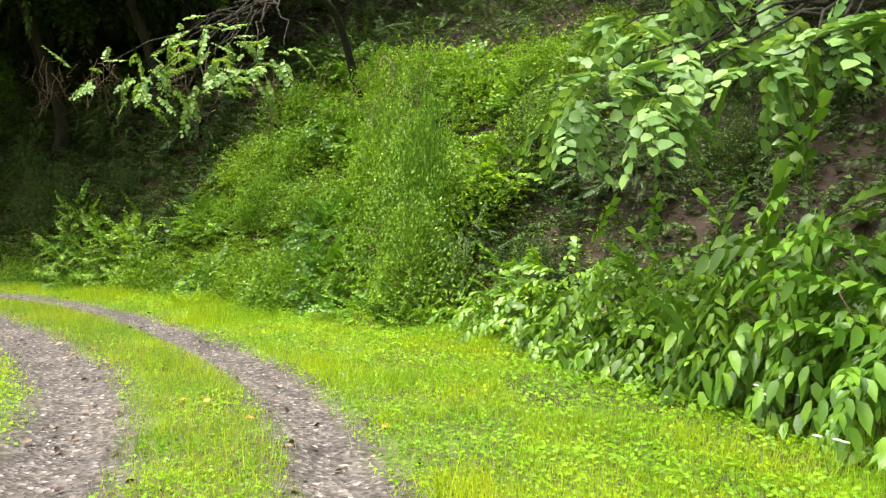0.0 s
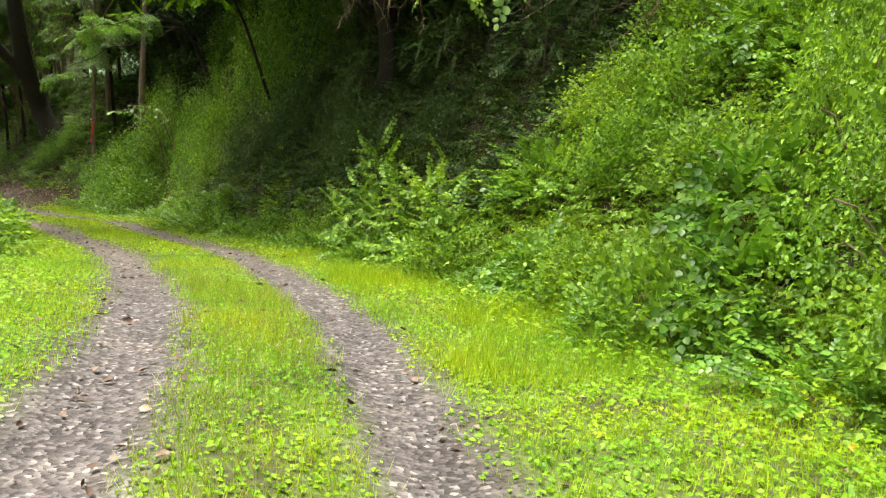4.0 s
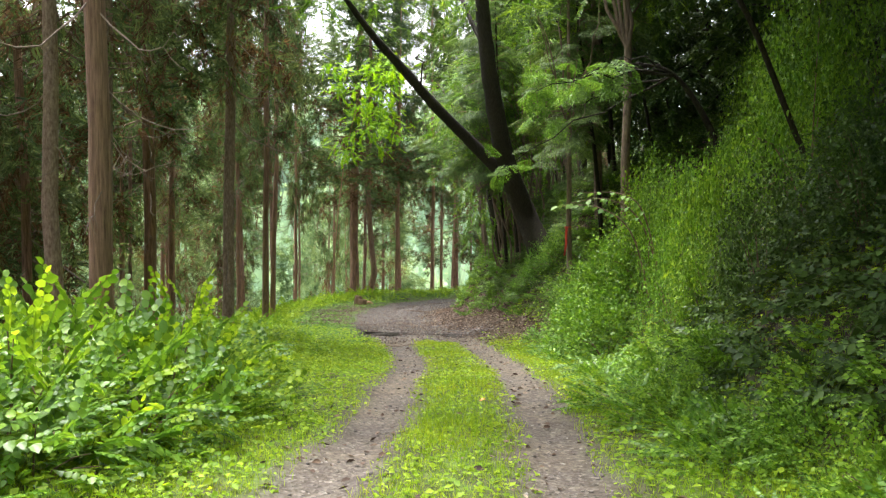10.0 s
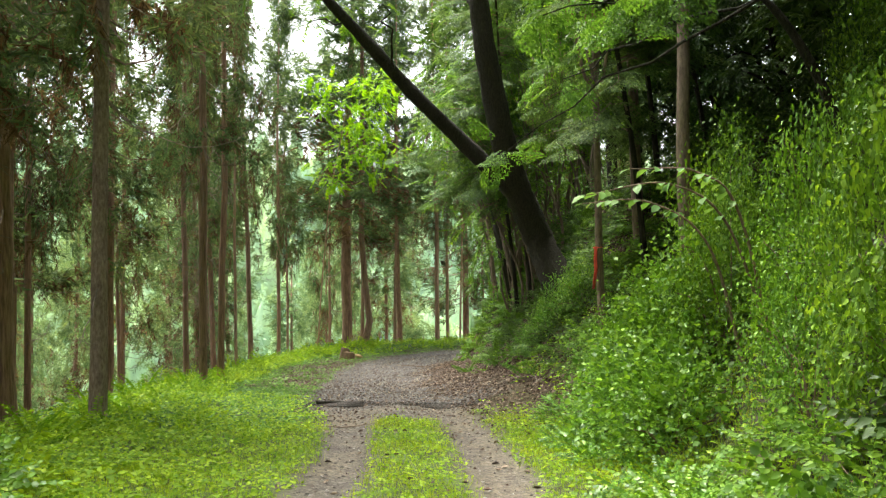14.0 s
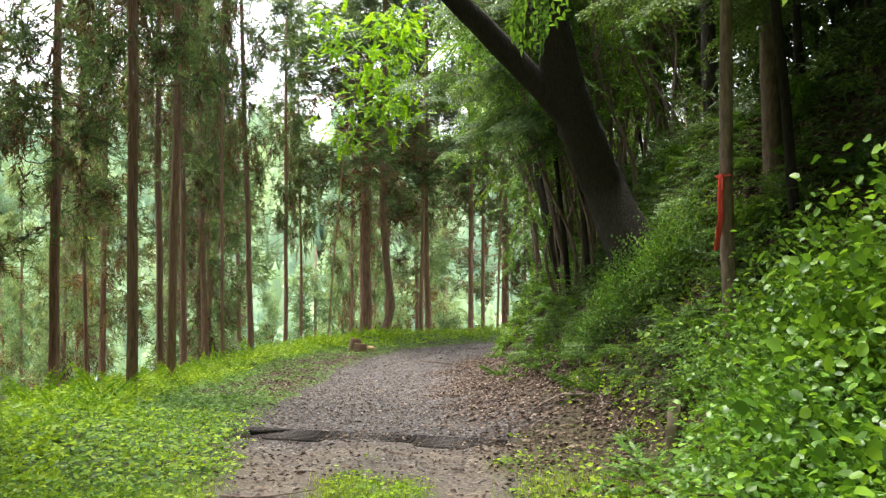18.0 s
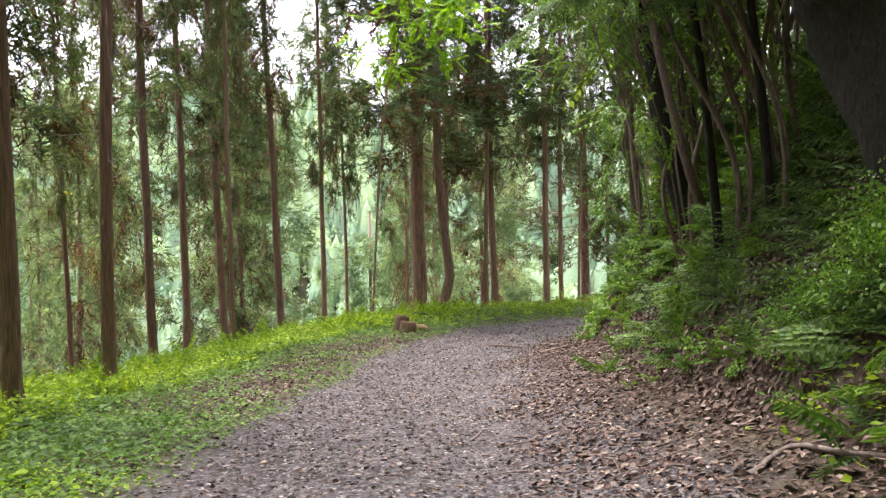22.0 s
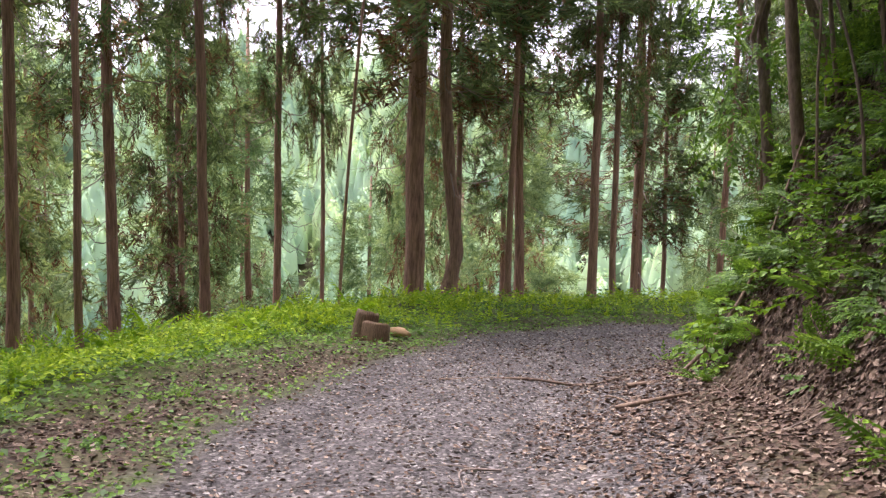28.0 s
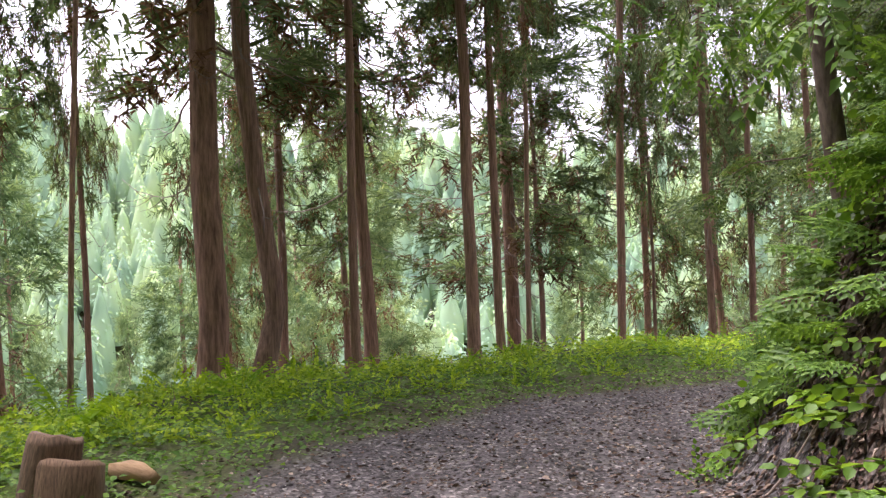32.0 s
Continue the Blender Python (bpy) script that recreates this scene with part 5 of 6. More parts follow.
# dark firs that stand before and beside the leaning trunk
def fir(x, y, tall, low, boughs, reach, thick, mat, toward):
    """A young fir on the bank: a slim trunk and drooping flat boughs, longest towards the light."""
    z0 = float(surf(x, y)[0]) - 0.2
    ob = thing("fir_tree", "dark young fir with flat drooping boughs", "tree", "firs on the bank", at=(x, y, z0))
    trunk = smooth_line([(0, 0, -0.2), (0.15, -0.25, 0.25 * tall), (0.3, -0.7, 0.6 * tall), (0.35, -0.9, tall)], 6)
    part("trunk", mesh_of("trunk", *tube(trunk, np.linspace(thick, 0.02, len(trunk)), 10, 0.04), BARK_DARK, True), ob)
    limbs, at, ahead = [], [], []
    for n in range(boughs):
        f = (n + rng.random()) / boughs
        h, a = low + (tall - low) * f, rng.uniform(0, 2 * np.pi)
        out = np.array([np.cos(a), np.sin(a), 0.0])
        L = reach * (1 - 0.7 * f) * rng.uniform(0.3, 1.0) * (1 + 0.4 * (out[0] * toward[0] + out[1] * toward[1]))
        root = np.array([np.interp(h, trunk[:, 2], trunk[:, c]) for c in range(3)])
        line = bent(root, root + out * L + [0, 0, rng.uniform(-0.35, 0.1) * L], (0, 0, 0.1 * L), 6, 0.04)
        limbs.append(tube(line, np.linspace(0.02, 0.004, 6), 4))
        for u in np.arange(0.25, 1.02, 0.3 / L):
            q = np.array([np.interp(u, np.linspace(0, 1, 6), line[:, c]) for c in range(3)])
            for side in (-0.9, 0.9, 0.0):
                at.append(q + 0.1 * rng.normal(size=3))
                ahead.append((np.cos(a + side + 0.3 * rng.normal()), np.sin(a + side + 0.3 * rng.normal()), -0.25))
    up = np.array([0, 0, 1.0]) + 0.3 * rng.normal(size=(len(at), 3))
    v, f = strew(*tpl_fir, frames(np.array(ahead), up), np.array(at), rng.uniform(0.8, 1.35, len(at)))
    part("crown", mesh_of("crown", v, f, mat), ob, "flat feathery green sprays")
    tagged(part("bough", mesh_of("bough", *joined(limbs), BARK_BROWN), ob, "thin brown boughs"), kind="stuff")
    return ob


fir(-39.3, 6.5, 9.5, 3.2, 46, 2.3, 0.06, LEAF["fir"], (0.2, -0.9))
fir(-32.2, 9.0, 8.5, 2.4, 56, 2.3, 0.06, LEAF["fir"], (0.4, -0.7))
fir(-33.9, 9.4, 8.5, 2.4, 56, 2.3, 0.06, LEAF["fir"], (0.4, -0.7))
fir(-37.6, 6.9, 9.0, 3.8, 36, 2.0, 0.05, LEAF["fir"], (0.2, -0.9))
fir(-50.6, 6.9, 7.0, 1.4, 60, 1.9, 0.05, LEAF["fir"], (-0.2, -0.9))
fir(-48.4, 6.5, 7.5, 1.6, 60, 1.9, 0.055, LEAF["fir"], (-0.2, -0.9))
fir(-51.0, 9.6, 8.0, 1.6, 60, 2.1, 0.06, LEAF["fir"], (-0.6, -0.6))
fir(-46.4, 6.6, 8.5, 2.6, 50, 1.9, 0.05, LEAF["fir"], (0.0, -0.9))

z_bend = float(surf(-49.6, 6.6)[0]) - 0.3
# leaning tree with fresh leaves where the track bends
bend_cl = [(rng.uniform(-54.0, -47.6), rng.uniform(4.2, 8.5), rng.uniform(-2.3, 2.2), rng.uniform(0.35, 0.7)) for _ in range(52)]
broad_tree("bend_tree", "leaning broad-leaved tree with fresh green leaves at the bend", [(-49.6, 6.6, z_bend), (-49.3, 6.0, -1.6), (-49.4, 5.2, 1.0), (-50.0, 4.2, 4.6)], [0.12, 0.1, 0.08, 0.03],
           [((-49.4, 5.3, 0.8), (-51.0, 4.4, 1.8), (0, 0, 0.2), 0.03), ((-49.3, 5.8, -0.8), (-48.2, 4.6, 1.2), (0, 0, 0.2), 0.03), ((-49.6, 4.8, 2.4), (-48.4, 3.9, 3.6), (0, 0, 0.2), 0.03), ((-49.4, 5.5, 0.2), (-51.4, 5.8, 0.6), (0, 0, 0.2), 0.03)],
           tpl_fine_dark, LEAF["fern"], BARK_BROWN, bend_cl, 16, 0.6, "trees on the bank")

# lime-green maples over the track
broad_tree("maple_tree", "maple branch with lime-green leaves hanging over the track", [(-22.6, 10.6, 0.6), (-22.4, 9.6, 2.6), (-21.9, 8.0, 3.9), (-21.2, 6.0, 4.3)], [0.036, 0.032, 0.026, 0.01],
           [((-21.8, 7.8, 3.9), (-23.0, 6.4, 3.4), (0, 0, 0.2), 0.025), ((-21.6, 7.2, 4.1), (-20.3, 6.6, 3.5), (0, 0, 0.2), 0.025)],
           tpl_maple, LEAF["lime"], BARK_DARK, [(rng.uniform(-23.2, -19.8), rng.uniform(5.4, 8.6), rng.uniform(2.4, 4.4), 0.5) for _ in range(18)], 20, 0.6, "maples")
broad_tree("maple_tree", "slim maple with lime-green leaves beyond the verge", [(-51.6, -2.6, -5.4), (-51.4, -2.3, -2.0), (-51.0, -1.8, 1.5), (-50.4, -1.0, 4.6)], [0.035, 0.03, 0.025, 0.012],
           [((-51.0, -1.8, 1.5), (-49.6, -0.4, 2.6), (0, 0, 0.2), 0.025), ((-50.8, -1.4, 2.8), (-51.6, 0.4, 3.6), (0, 0, 0.2), 0.025)],
           tpl_maple, LEAF["lime"], BARK, [(rng.uniform(-52, -49), rng.uniform(-2.0, 1.0), rng.uniform(1.7, 6.4), 0.8) for _ in range(34)], 16, 0.6, "maples")


rng = np.random.default_rng(61)
# ---- far woods on the opposite side of the valley ----
fx, fy = rng.uniform(-185, -30, 9000), rng.uniform(-125, 65, 9000)
fd, fs = near(fx, fy)
ok = (fd < -36) & (fd > -142)
fx, fy = fx[ok][:2600], fy[ok][:2600]
fz = surf(fx, fy)
crown_tall = rng.uniform(7, 13, len(fx))
per = 110
k = np.repeat(np.arange(len(fx)), per)
up_part = rng.random(len(k))
ang = rng.uniform(0, 2 * np.pi, len(k))
reach = (2.3 * (1 - up_part) ** 0.8 + 0.15) * rng.random(len(k)) ** 0.3 * (0.8 + 0.25 * np.sin(3 * ang + k) + 0.15 * np.sin(9 * up_part + 2 * ang + k))
at = np.stack([fx[k] + reach * np.cos(ang), fy[k] + reach * np.sin(ang), fz[k] + 0.8 + crown_tall[k] * up_part], -1)
ahead = np.stack([np.cos(ang), np.sin(ang), rng.normal(size=len(k)) * 0.3 - 0.7], -1)
v, f = strew(KITE * [1, 0.9, 1], KITE_F, frames(ahead, rng.normal(size=(len(k), 3)) * 0.3 + np.stack([np.cos(ang), np.sin(ang), 1.0 + 0 * ang], -1)), at, rng.uniform(0.34, 0.72, len(k)))
heart = tube([(0, 0, 0.4), (0, 0, 2.0), (0, 0, 5.0), (0, 0, 8.0), (0, 0, 9.4)], [1.0, 1.75, 1.3, 0.6, 0.05], 7, 0.12)
ha = rng.uniform(0, 2 * np.pi, len(fx))
hearts = strew(*heart, frames(np.stack([np.cos(ha), np.sin(ha), 0 * ha], -1), np.tile([0, 0, 1.0], (len(fx), 1))), np.stack([fx, fy, fz], -1), np.stack([1 + 0 * ha, 1 + 0 * ha, crown_tall / 10], -1))
v, f = joined([(v, f), hearts])
tagged(new("far_woods", mesh_of("far_woods", v, f, LEAF["far"])), "light green woods across the valley, haze put into their colour", "woods", kind="stuff")


# ---- single plants and branches ----
rng = np.random.default_rng(70)
def branch_tree(name, label, line, radii, tips, template, mat, bark, per, size, group=""):
    """A slender tree or long bough, with leaf clumps round given tips."""
    limbs = [(line[max(len(line) - 2, 0)], t, (0, 0, 0.15), radii[-1] * 1.2) for t in tips]
    return broad_tree(name, label, line, radii, limbs, template, mat, bark, [(*t, size) for t in tips], per, 0.6, group)


z_of = lambda x, y: float(surf(x, y)[0])
# round pale leaves hanging out from the bank by the start
branch_tree("overhanging_tree", "tree with hanging sprays of large round leaves", [(0.6, 10.2, z_of(0.6, 10.2) - 0.4), (0.2, 9.4, 2.0), (-0.9, 8.2, 3.1), (-1.8, 7.4, 3.0)], [0.1, 0.08, 0.05, 0.02],
            [(-3.4, 7.1, 1.95), (-3.2, 7.4, 2.3), (-2.5, 6.6, 2.05), (-2.3, 7.1, 2.45), (-1.7, 6.9, 2.4), (-1.3, 7.3, 2.6), (-2.9, 8.0, 2.8), (-0.7, 7.0, 2.7), (-1.9, 7.9, 3.0), (-3.6, 8.6, 3.0), (-0.3, 7.5, 3.0), (-2.6, 7.6, 3.2)],
            spray(9, 0.44, 0.12, 1.4, ROUND, ROUND_F, 50, 0.5), LEAF["pale"], BARK_DARK, 12, 0.28, "trees on the bank")
branch_tree("hanging_branch", "leafy branch with light green tiers over the dark hollow", [(-11.0, 13.2, z_of(-11.0, 13.2) - 0.3), (-10.9, 12.0, 4.2), (-10.8, 10.4, 4.0), (-10.8, 9.2, 3.4)], [0.08, 0.07, 0.05, 0.02],
            [(float(rng.uniform(-13, -9.3)), float(rng.uniform(8.2, 9.6)), float(rng.uniform(2.2, 3.3))) for _ in range(15)], tpl_tier, LEAF["pale"], BARK_DARK, 6, 0.4, "trees on the bank")
# light fronds over the dark hollow, and broad pale leaves lower down
branch_tree("frond_tree", "young tree with light green layered fronds", [(-28.6, 11.2, z_of(-28.6, 11.2) - 0.3), (-28.4, 10.6, 1.4), (-28.1, 9.9, 2.3), (-27.9, 9.2, 2.5)], [0.07, 0.06, 0.04, 0.02],
            [(-27.7, 8.6, 2.3), (-27.4, 8.2, 2.2), (-27.0, 7.8, 2.05), (-27.4, 8.8, 2.45), (-26.8, 7.4, 1.85), (-28.2, 8.2, 2.1), (-29.0, 7.6, 1.6), (-28.9, 6.8, 0.6)], tpl_fir, LEAF["fern"], BARK_DARK, 7, 0.34, "trees on the bank")


def leafy_bough(name, label, line, radii, leaf, count, mat, droop):
    """A long bough with single large hanging leaves on both sides."""
    base = np.array(line[0], float)
    ob = thing(name, label, "branch", "boughs on the bank", at=base)
    P = smooth_line(line, 8) - base
    part("stem", mesh_of("stem", *tube(P, np.interp(np.linspace(0, 1, len(P)), np.linspace(0, 1, len(radii)), radii), 6), TWIG, True), ob)
    u = np.sort(np.append(rng.uniform(0.35, 0.97, count - 1), 1.0))
    for n, t in enumerate(u):
        q = np.array([np.interp(t, np.linspace(0, 1, len(P)), P[:, c]) for c in range(3)])
        way = P[min(int(t * (len(P) - 1)) + 1, len(P) - 1)] - P[max(int(t * (len(P) - 1)) - 1, 0)]
        a = math.atan2(way[1], way[0]) + (0.0 if n == count - 1 else 0.95 * (1 if n % 2 else -1))
        size = leaf * rng.uniform(0.75, 1.15)
        turn = frames(np.array([[math.cos(a), math.sin(a), -droop + 0.15 * rng.normal()]]), np.array([[0, 0, 1.0]]) + 0.3 * rng.normal(size=(1, 3)))
        v, f = strew(OVAL * [1, 1.25, 1], OVAL_F, turn, q[None], np.array([size]))
        part("leaf", mesh_of("leaf", v, f, mat), ob)
    return ob


leafy_bough("leafy_bough", "bough with broad pale green pointed leaves", [(-27.0, 9.5, z_of(-27.0, 9.5) - 0.2), (-26.9, 9.1, -0.6), (-26.95, 8.5, -0.12), (-27.0, 7.8, -0.12)], [0.018, 0.014, 0.01, 0.004], 0.125, 18, LEAF["pale"], 0.35)
leafy_bough("leafy_bough", "bough with broad pale green pointed leaves", [(-26.5, 9.7, z_of(-26.5, 9.7) - 0.2), (-26.4, 9.2, -0.4), (-26.2, 8.6, 0.02), (-25.85, 7.8, -0.1)], [0.018, 0.014, 0.01, 0.004], 0.13, 18, LEAF["pale"], 0.4)
leafy_bough("leafy_bough", "bough with broad pale green pointed leaves", [(-26.0, 9.6, z_of(-26.0, 9.6) - 0.2), (-25.9, 9.2, -0.3), (-25.8, 8.8, 0.1), (-25.6, 8.2, 0.12)], [0.018, 0.014, 0.01, 0.004], 0.125, 16, LEAF["pale"], 0.4)

# slender trunks on the bank past the leaning tree
slim = [
    ([(-30.9, 8.25, -2.6), (-30.87, 8.15, -1.0), (-30.8, 8.1, 1.5), (-30.9, 8.0, 5.0)], 0.058),
    ([(-43.1, 6.6, -3.0), (-42.9, 6.0, -1.65), (-43.4, 5.5, 0.8), (-44.1, 5.0, 4.5)], 0.17),
    ([(-49.4, 5.8, -4.3), (-49.2, 5.2, -3.3), (-49.05, 4.9, -1.0), (-48.9, 4.5, 4.0)], 0.09),
    ([(-47.6, 5.9, -3.6), (-47.3, 5.3, -2.5), (-47.2, 5.0, 0.0), (-47.3, 4.6, 4.0)], 0.08),
    ([(-41.9, 6.6, -2.6), (-41.7, 6.1, -1.2), (-42.2, 5.6, 1.0), (-43.0, 5.0, 4.5)], 0.07),
    ([(-33.2, 9.0, -1.6), (-33.2, 8.9, 0.4), (-33.1, 8.8, 3.0), (-33.3, 8.6, 6.0)], 0.1),
    ([(-29.5, 9.3, -1.8), (-29.5, 9.2, 0.4), (-29.6, 9.2, 3.0), (-29.6, 9.0, 6.0)], 0.09),
    ([(-36.9, 8.9, -1.0), (-37.0, 8.7, 1.0), (-37.1, 8.6, 3.5), (-37.3, 8.4, 6.5)], 0.12),
]
for _ in range(72):
    s, over = arc_at(rng.uniform(-49, -36)), rng.uniform(0.9, 4.2)
    x, y, z = (float(q) for q in spot(s, float(np.interp(s, ARC, LINE[:, 3])) + over))
    lx, ly = rng.uniform(-1.1, 0.5), rng.uniform(-1.3, -0.1)
    b1, b2 = rng.normal(size=2) * 0.12, rng.normal(size=2) * 0.3
    slim.append(([(x, y, z - 0.2), (x + 0.15 * lx + b1[0], y + 0.15 * ly + b1[1], z + 1.1), (x + 0.6 * lx + b2[0], y + 0.6 * ly + b2[1], z + 2.8), (x + 1.4 * lx, y + 1.4 * ly, z + 5.2)], float(rng.choice([0.014, 0.02, 0.026, 0.032, 0.04]))))
for n, (line, r) in enumerate(slim):
    top = np.array(line[-1])
    tips = [tuple(top + rng.normal(size=3) * [0.7, 0.7, 0.6] - [0, 0, 0.4]) for _ in range(5)]
    if r < 0.06:
        tips.append(tuple(np.array(line[2]) + rng.normal(size=3) * 0.4))
    line = [(line[0][0], line[0][1], min(line[0][2], z_of(line[0][0], line[0][1]) - 0.15))] + line[1:]
    branch_tree("slender_tree", "slender dark trunk on the leaf-littered bank" if r > 0.06 else "thin leaning sapling on the bank", line, [r * 1.15, r, r * 0.85, r * 0.4], tips, tpl_fine_dark, LEAF["big" if n % 3 else "mid"], BARK_DARK if r > 0.11 else BARK_BROWN, 11, 0.7, "saplings on the bank")


# ---- dead vines that hang from the canopy ----
def dead_vines(x, y, z, count, wide, drop):
    ob = thing("dead_vines", "tangle of dry brown vines hanging from the trees", "vines", "hanging vines", at=(x, y, z))
    for _ in range(count):
        a = rng.normal(size=3) * [wide, 0.35 * wide, 0.12]
        b = a + [rng.normal() * 0.25, rng.normal() * 0.2, -drop * rng.uniform(0.5, 1.2)]
        st = [tube(bent(a, b, rng.normal(size=3) * 0.12, 7, 0.035), np.linspace(0.008, 0.003, 7), 4)]
        for _ in range(3):
            q = a + (b - a) * rng.uniform(0.3, 0.9)
            st.append(tube(bent(q, q + rng.normal(size=3) * [0.2, 0.2, 0.18] - [0, 0, 0.12], rng.normal(size=3) * 0.04, 4), np.linspace(0.005, 0.002, 4), 3))
        part("vine", mesh_of("vine", *joined(st), TWIG), ob)
    return ob


for x, y, z, c, w, dr in [(-14.6, 9.6, 2.8, 11, 0.5, 0.9), (-12.2, 9.9, 3.1, 9, 0.6, 1.2), (-10.2, 9.9, 2.7, 8, 0.4, 0.9), (-8.0, 10.2, 2.9, 6, 0.5, 1.0), (-16.8, 9.6, 2.9, 7, 0.5, 1.0)]:
    dead_vines(x, y, z, c, w, dr)


# ---- the drain across the track ----
def box(x0, x1, y0, y1, z0, z1):
    V = np.array([(x, y, z) for z in (z0, z1) for x, y in ((x0, y0), (x1, y0), (x1, y1), (x0, y1))], float)
    F = np.array([[0, 2, 1], [0, 3, 2], [4, 5, 6], [4, 6, 7], [0, 1, 5], [0, 5, 4], [1, 2, 6], [1, 6, 5], [2, 3, 7], [2, 7, 6], [3, 0, 4], [3, 4, 7]])
    return V, F


z_drain = float(np.mean(surf([-32.1] * 5, [3.4, 4.0, 4.6, 5.2, 5.8]))) + 0.012
channel = thing("drain_channel", "narrow concrete drain channel across the track", "drain", kind="structure", at=(-32.1, 4.65, z_drain))
part("channel_wall", mesh_of("channel_wall", *box(-0.255, -0.225, -1.5, 1.5, -0.3, -0.02), CONCRETE), channel)
part("channel_wall", mesh_of("channel_wall", *box(0.225, 0.255, -1.5, 1.5, -0.3, -0.02), CONCRETE), channel)
part("channel_floor", mesh_of("channel_floor", *box(-0.225, 0.225, -1.5, 1.5, -0.3, -0.17), CONCRETE), channel)
long_bar, cross_bar = mesh_of("bar", *box(-0.008, 0.008, -0.485, 0.485, -0.05, 0.0), STEEL), mesh_of("crossbar", *box(-0.2, 0.2, -0.006, 0.006, -0.03, -0.004), STEEL)
for n in range(3):
    grate = thing("drain_grate", "dark rusty steel grating laid across the track", "grate", "drain gratings", at=(-32.1, 3.66 + 0.99 * n, z_drain + 0.004 + 0.004 * n))
    for k in range(8):
        part("bar", long_bar, grate).location = (-0.2 + 0.4 * k / 7, 0, 0)
    for k in range(11):
        part("crossbar", cross_bar, grate).location = (0, -0.47 + 0.094 * k, 0)


# ---- stump, split log, sticks ----
def rough_block(profile, mat, name, jag):
    """A round of wood from rings (radius, height), with a jagged top."""
    sides, V, F = 18, [], []
    lump = 1 + 0.1 * np.sin(3 * np.linspace(0, 2 * np.pi, sides, endpoint=False) + 1) + 0.05 * rng.normal(size=sides)
    for n, (r, h) in enumerate(profile):
        for k in range(sides):
            a = 2 * np.pi * k / sides
            top = jag(np.cos(a) * r, np.sin(a) * r) if n >= len(profile) - 2 else 1.0
            V.append((r * lump[k] * np.cos(a), 0.85 * r * lump[k] * np.sin(a), h * top))
    for n in range(len(profile) - 1):
        for k in range(sides):
            q = (n * sides + k, n * sides + (k + 1) % sides, (n + 1) * sides + (k + 1) % sides, (n + 1) * sides + k)
            F += [(q[0], q[1], q[2]), (q[0], q[2], q[3])]
    m = (len(profile) - 1) * sides
    V.append((0, 0, np.mean([V[m + k][2] for k in range(sides)])))
    F += [(m + k, m + (k + 1) % sides, len(V) - 1) for k in range(sides)]
    return mesh_of(name, V, F, mat)


sx, sy = -47.6, -0.25
stump = thing("tree_stump", "old weathered brown stump with a jagged broken top", "stump", at=(sx, sy, z_of(sx, sy) - 0.1))
tall_wood = part("tall_half", rough_block([(0.22, -0.12), (0.21, 0.0), (0.205, 0.16), (0.2, 0.34), (0.195, 0.44), (0.18, 0.46), (0.07, 0.45)], CUT_WOOD, "tall_half", lambda x, y: 1.04 + 0.35 * x - 0.03 * math.sin(40 * y)), stump)
tall_wood.matrix_basis = pose(-0.02, -0.15, 0.0, -9, -5, 0)
low_wood = part("low_half", rough_block([(0.23, -0.1), (0.235, 0.0), (0.23, 0.14), (0.225, 0.31), (0.21, 0.335), (0.08, 0.33)], CUT_WOOD, "low_half", lambda x, y: 1.0 - 0.3 * y + 0.03 * math.sin(35 * x)), stump)
low_wood.matrix_basis = pose(0.07, 0.07, 0.0, -8, -3, 60)
log = thing("split_log", "short pale piece of freshly split wood beside the stump", "log", at=(-47.95, 0.05, z_of(-47.95, 0.05) + 0.06))
log.rotation_euler = (0.2, 0.12, 1.1)
v, f = tube(bent((-0.2, 0, 0), (0.2, 0, 0.03), (0, 0, 0.01), 4), [0.07, 0.075, 0.065, 0.05], 5, 0.16)
part("wood", mesh_of("wood", v, f, FRESH_WOOD), log)


def stick(name, label, points, r, twigs=3, wood=None):
    P = np.array(points, float)
    P[1:, :2] += 0.07 * rng.normal(size=(len(P) - 1, 2))
    P[:, 2] += [z_of(x, y) for x, y in P[:, :2]]
    base = P[0].copy()
    ob = thing(name, label, "stick", at=base)
    line = smooth_line([tuple(p - base) for p in P], 6)
    st = [tube(line, np.linspace(r, r * 0.35, len(line)), 6, 0.08)]
    for _ in range(twigs):
        q = line[rng.integers(2, len(line) - 2)]
        st.append(tube(bent(q, q + rng.normal(size=3) * [0.22, 0.22, 0.03] + [0, 0, 0.03], (0, 0, 0.02), 4), np.linspace(r * 0.5, r * 0.2, 4), 4))
    part("wood", mesh_of("wood", *joined(st), wood or (DEAD_WOOD if r < 0.02 else TWIG)), ob)
    return ob


stick("fallen_branch", "long thin dead branch lying across the track", [(-45.3, 1.5, 0.01), (-45.6, 2.3, 0.02), (-45.75, 2.9, 0.02), (-46.3, 3.6, 0.04)], 0.022, 4)
stick("fallen_branch", "dead branch leaning down the bank onto the track", [(-45.5, 3.5, 0.03), (-45.9, 4.1, 0.08), (-46.6, 4.7, 0.2), (-47.2, 5.3, 0.5)], 0.03, 3)
stick("fallen_branch", "long crooked pale branch lying on the fallen leaves", [(-33.6, 6.35, 0.02), (-33.95, 6.6, 0.04), (-33.55, 6.9, 0.05), (-33.25, 7.05, 0.04), (-32.8, 7.2, 0.03), (-32.6, 7.4, 0.04), (-32.2, 7.6, 0.05)], 0.019, 6)
stick("fallen_branch", "thin pale branch propped on the bank", [(-33.65, 6.9, 0.04), (-33.6, 7.1, 0.1), (-33.62, 7.25, 0.2), (-33.7, 7.45, 0.3)], 0.011, 3)
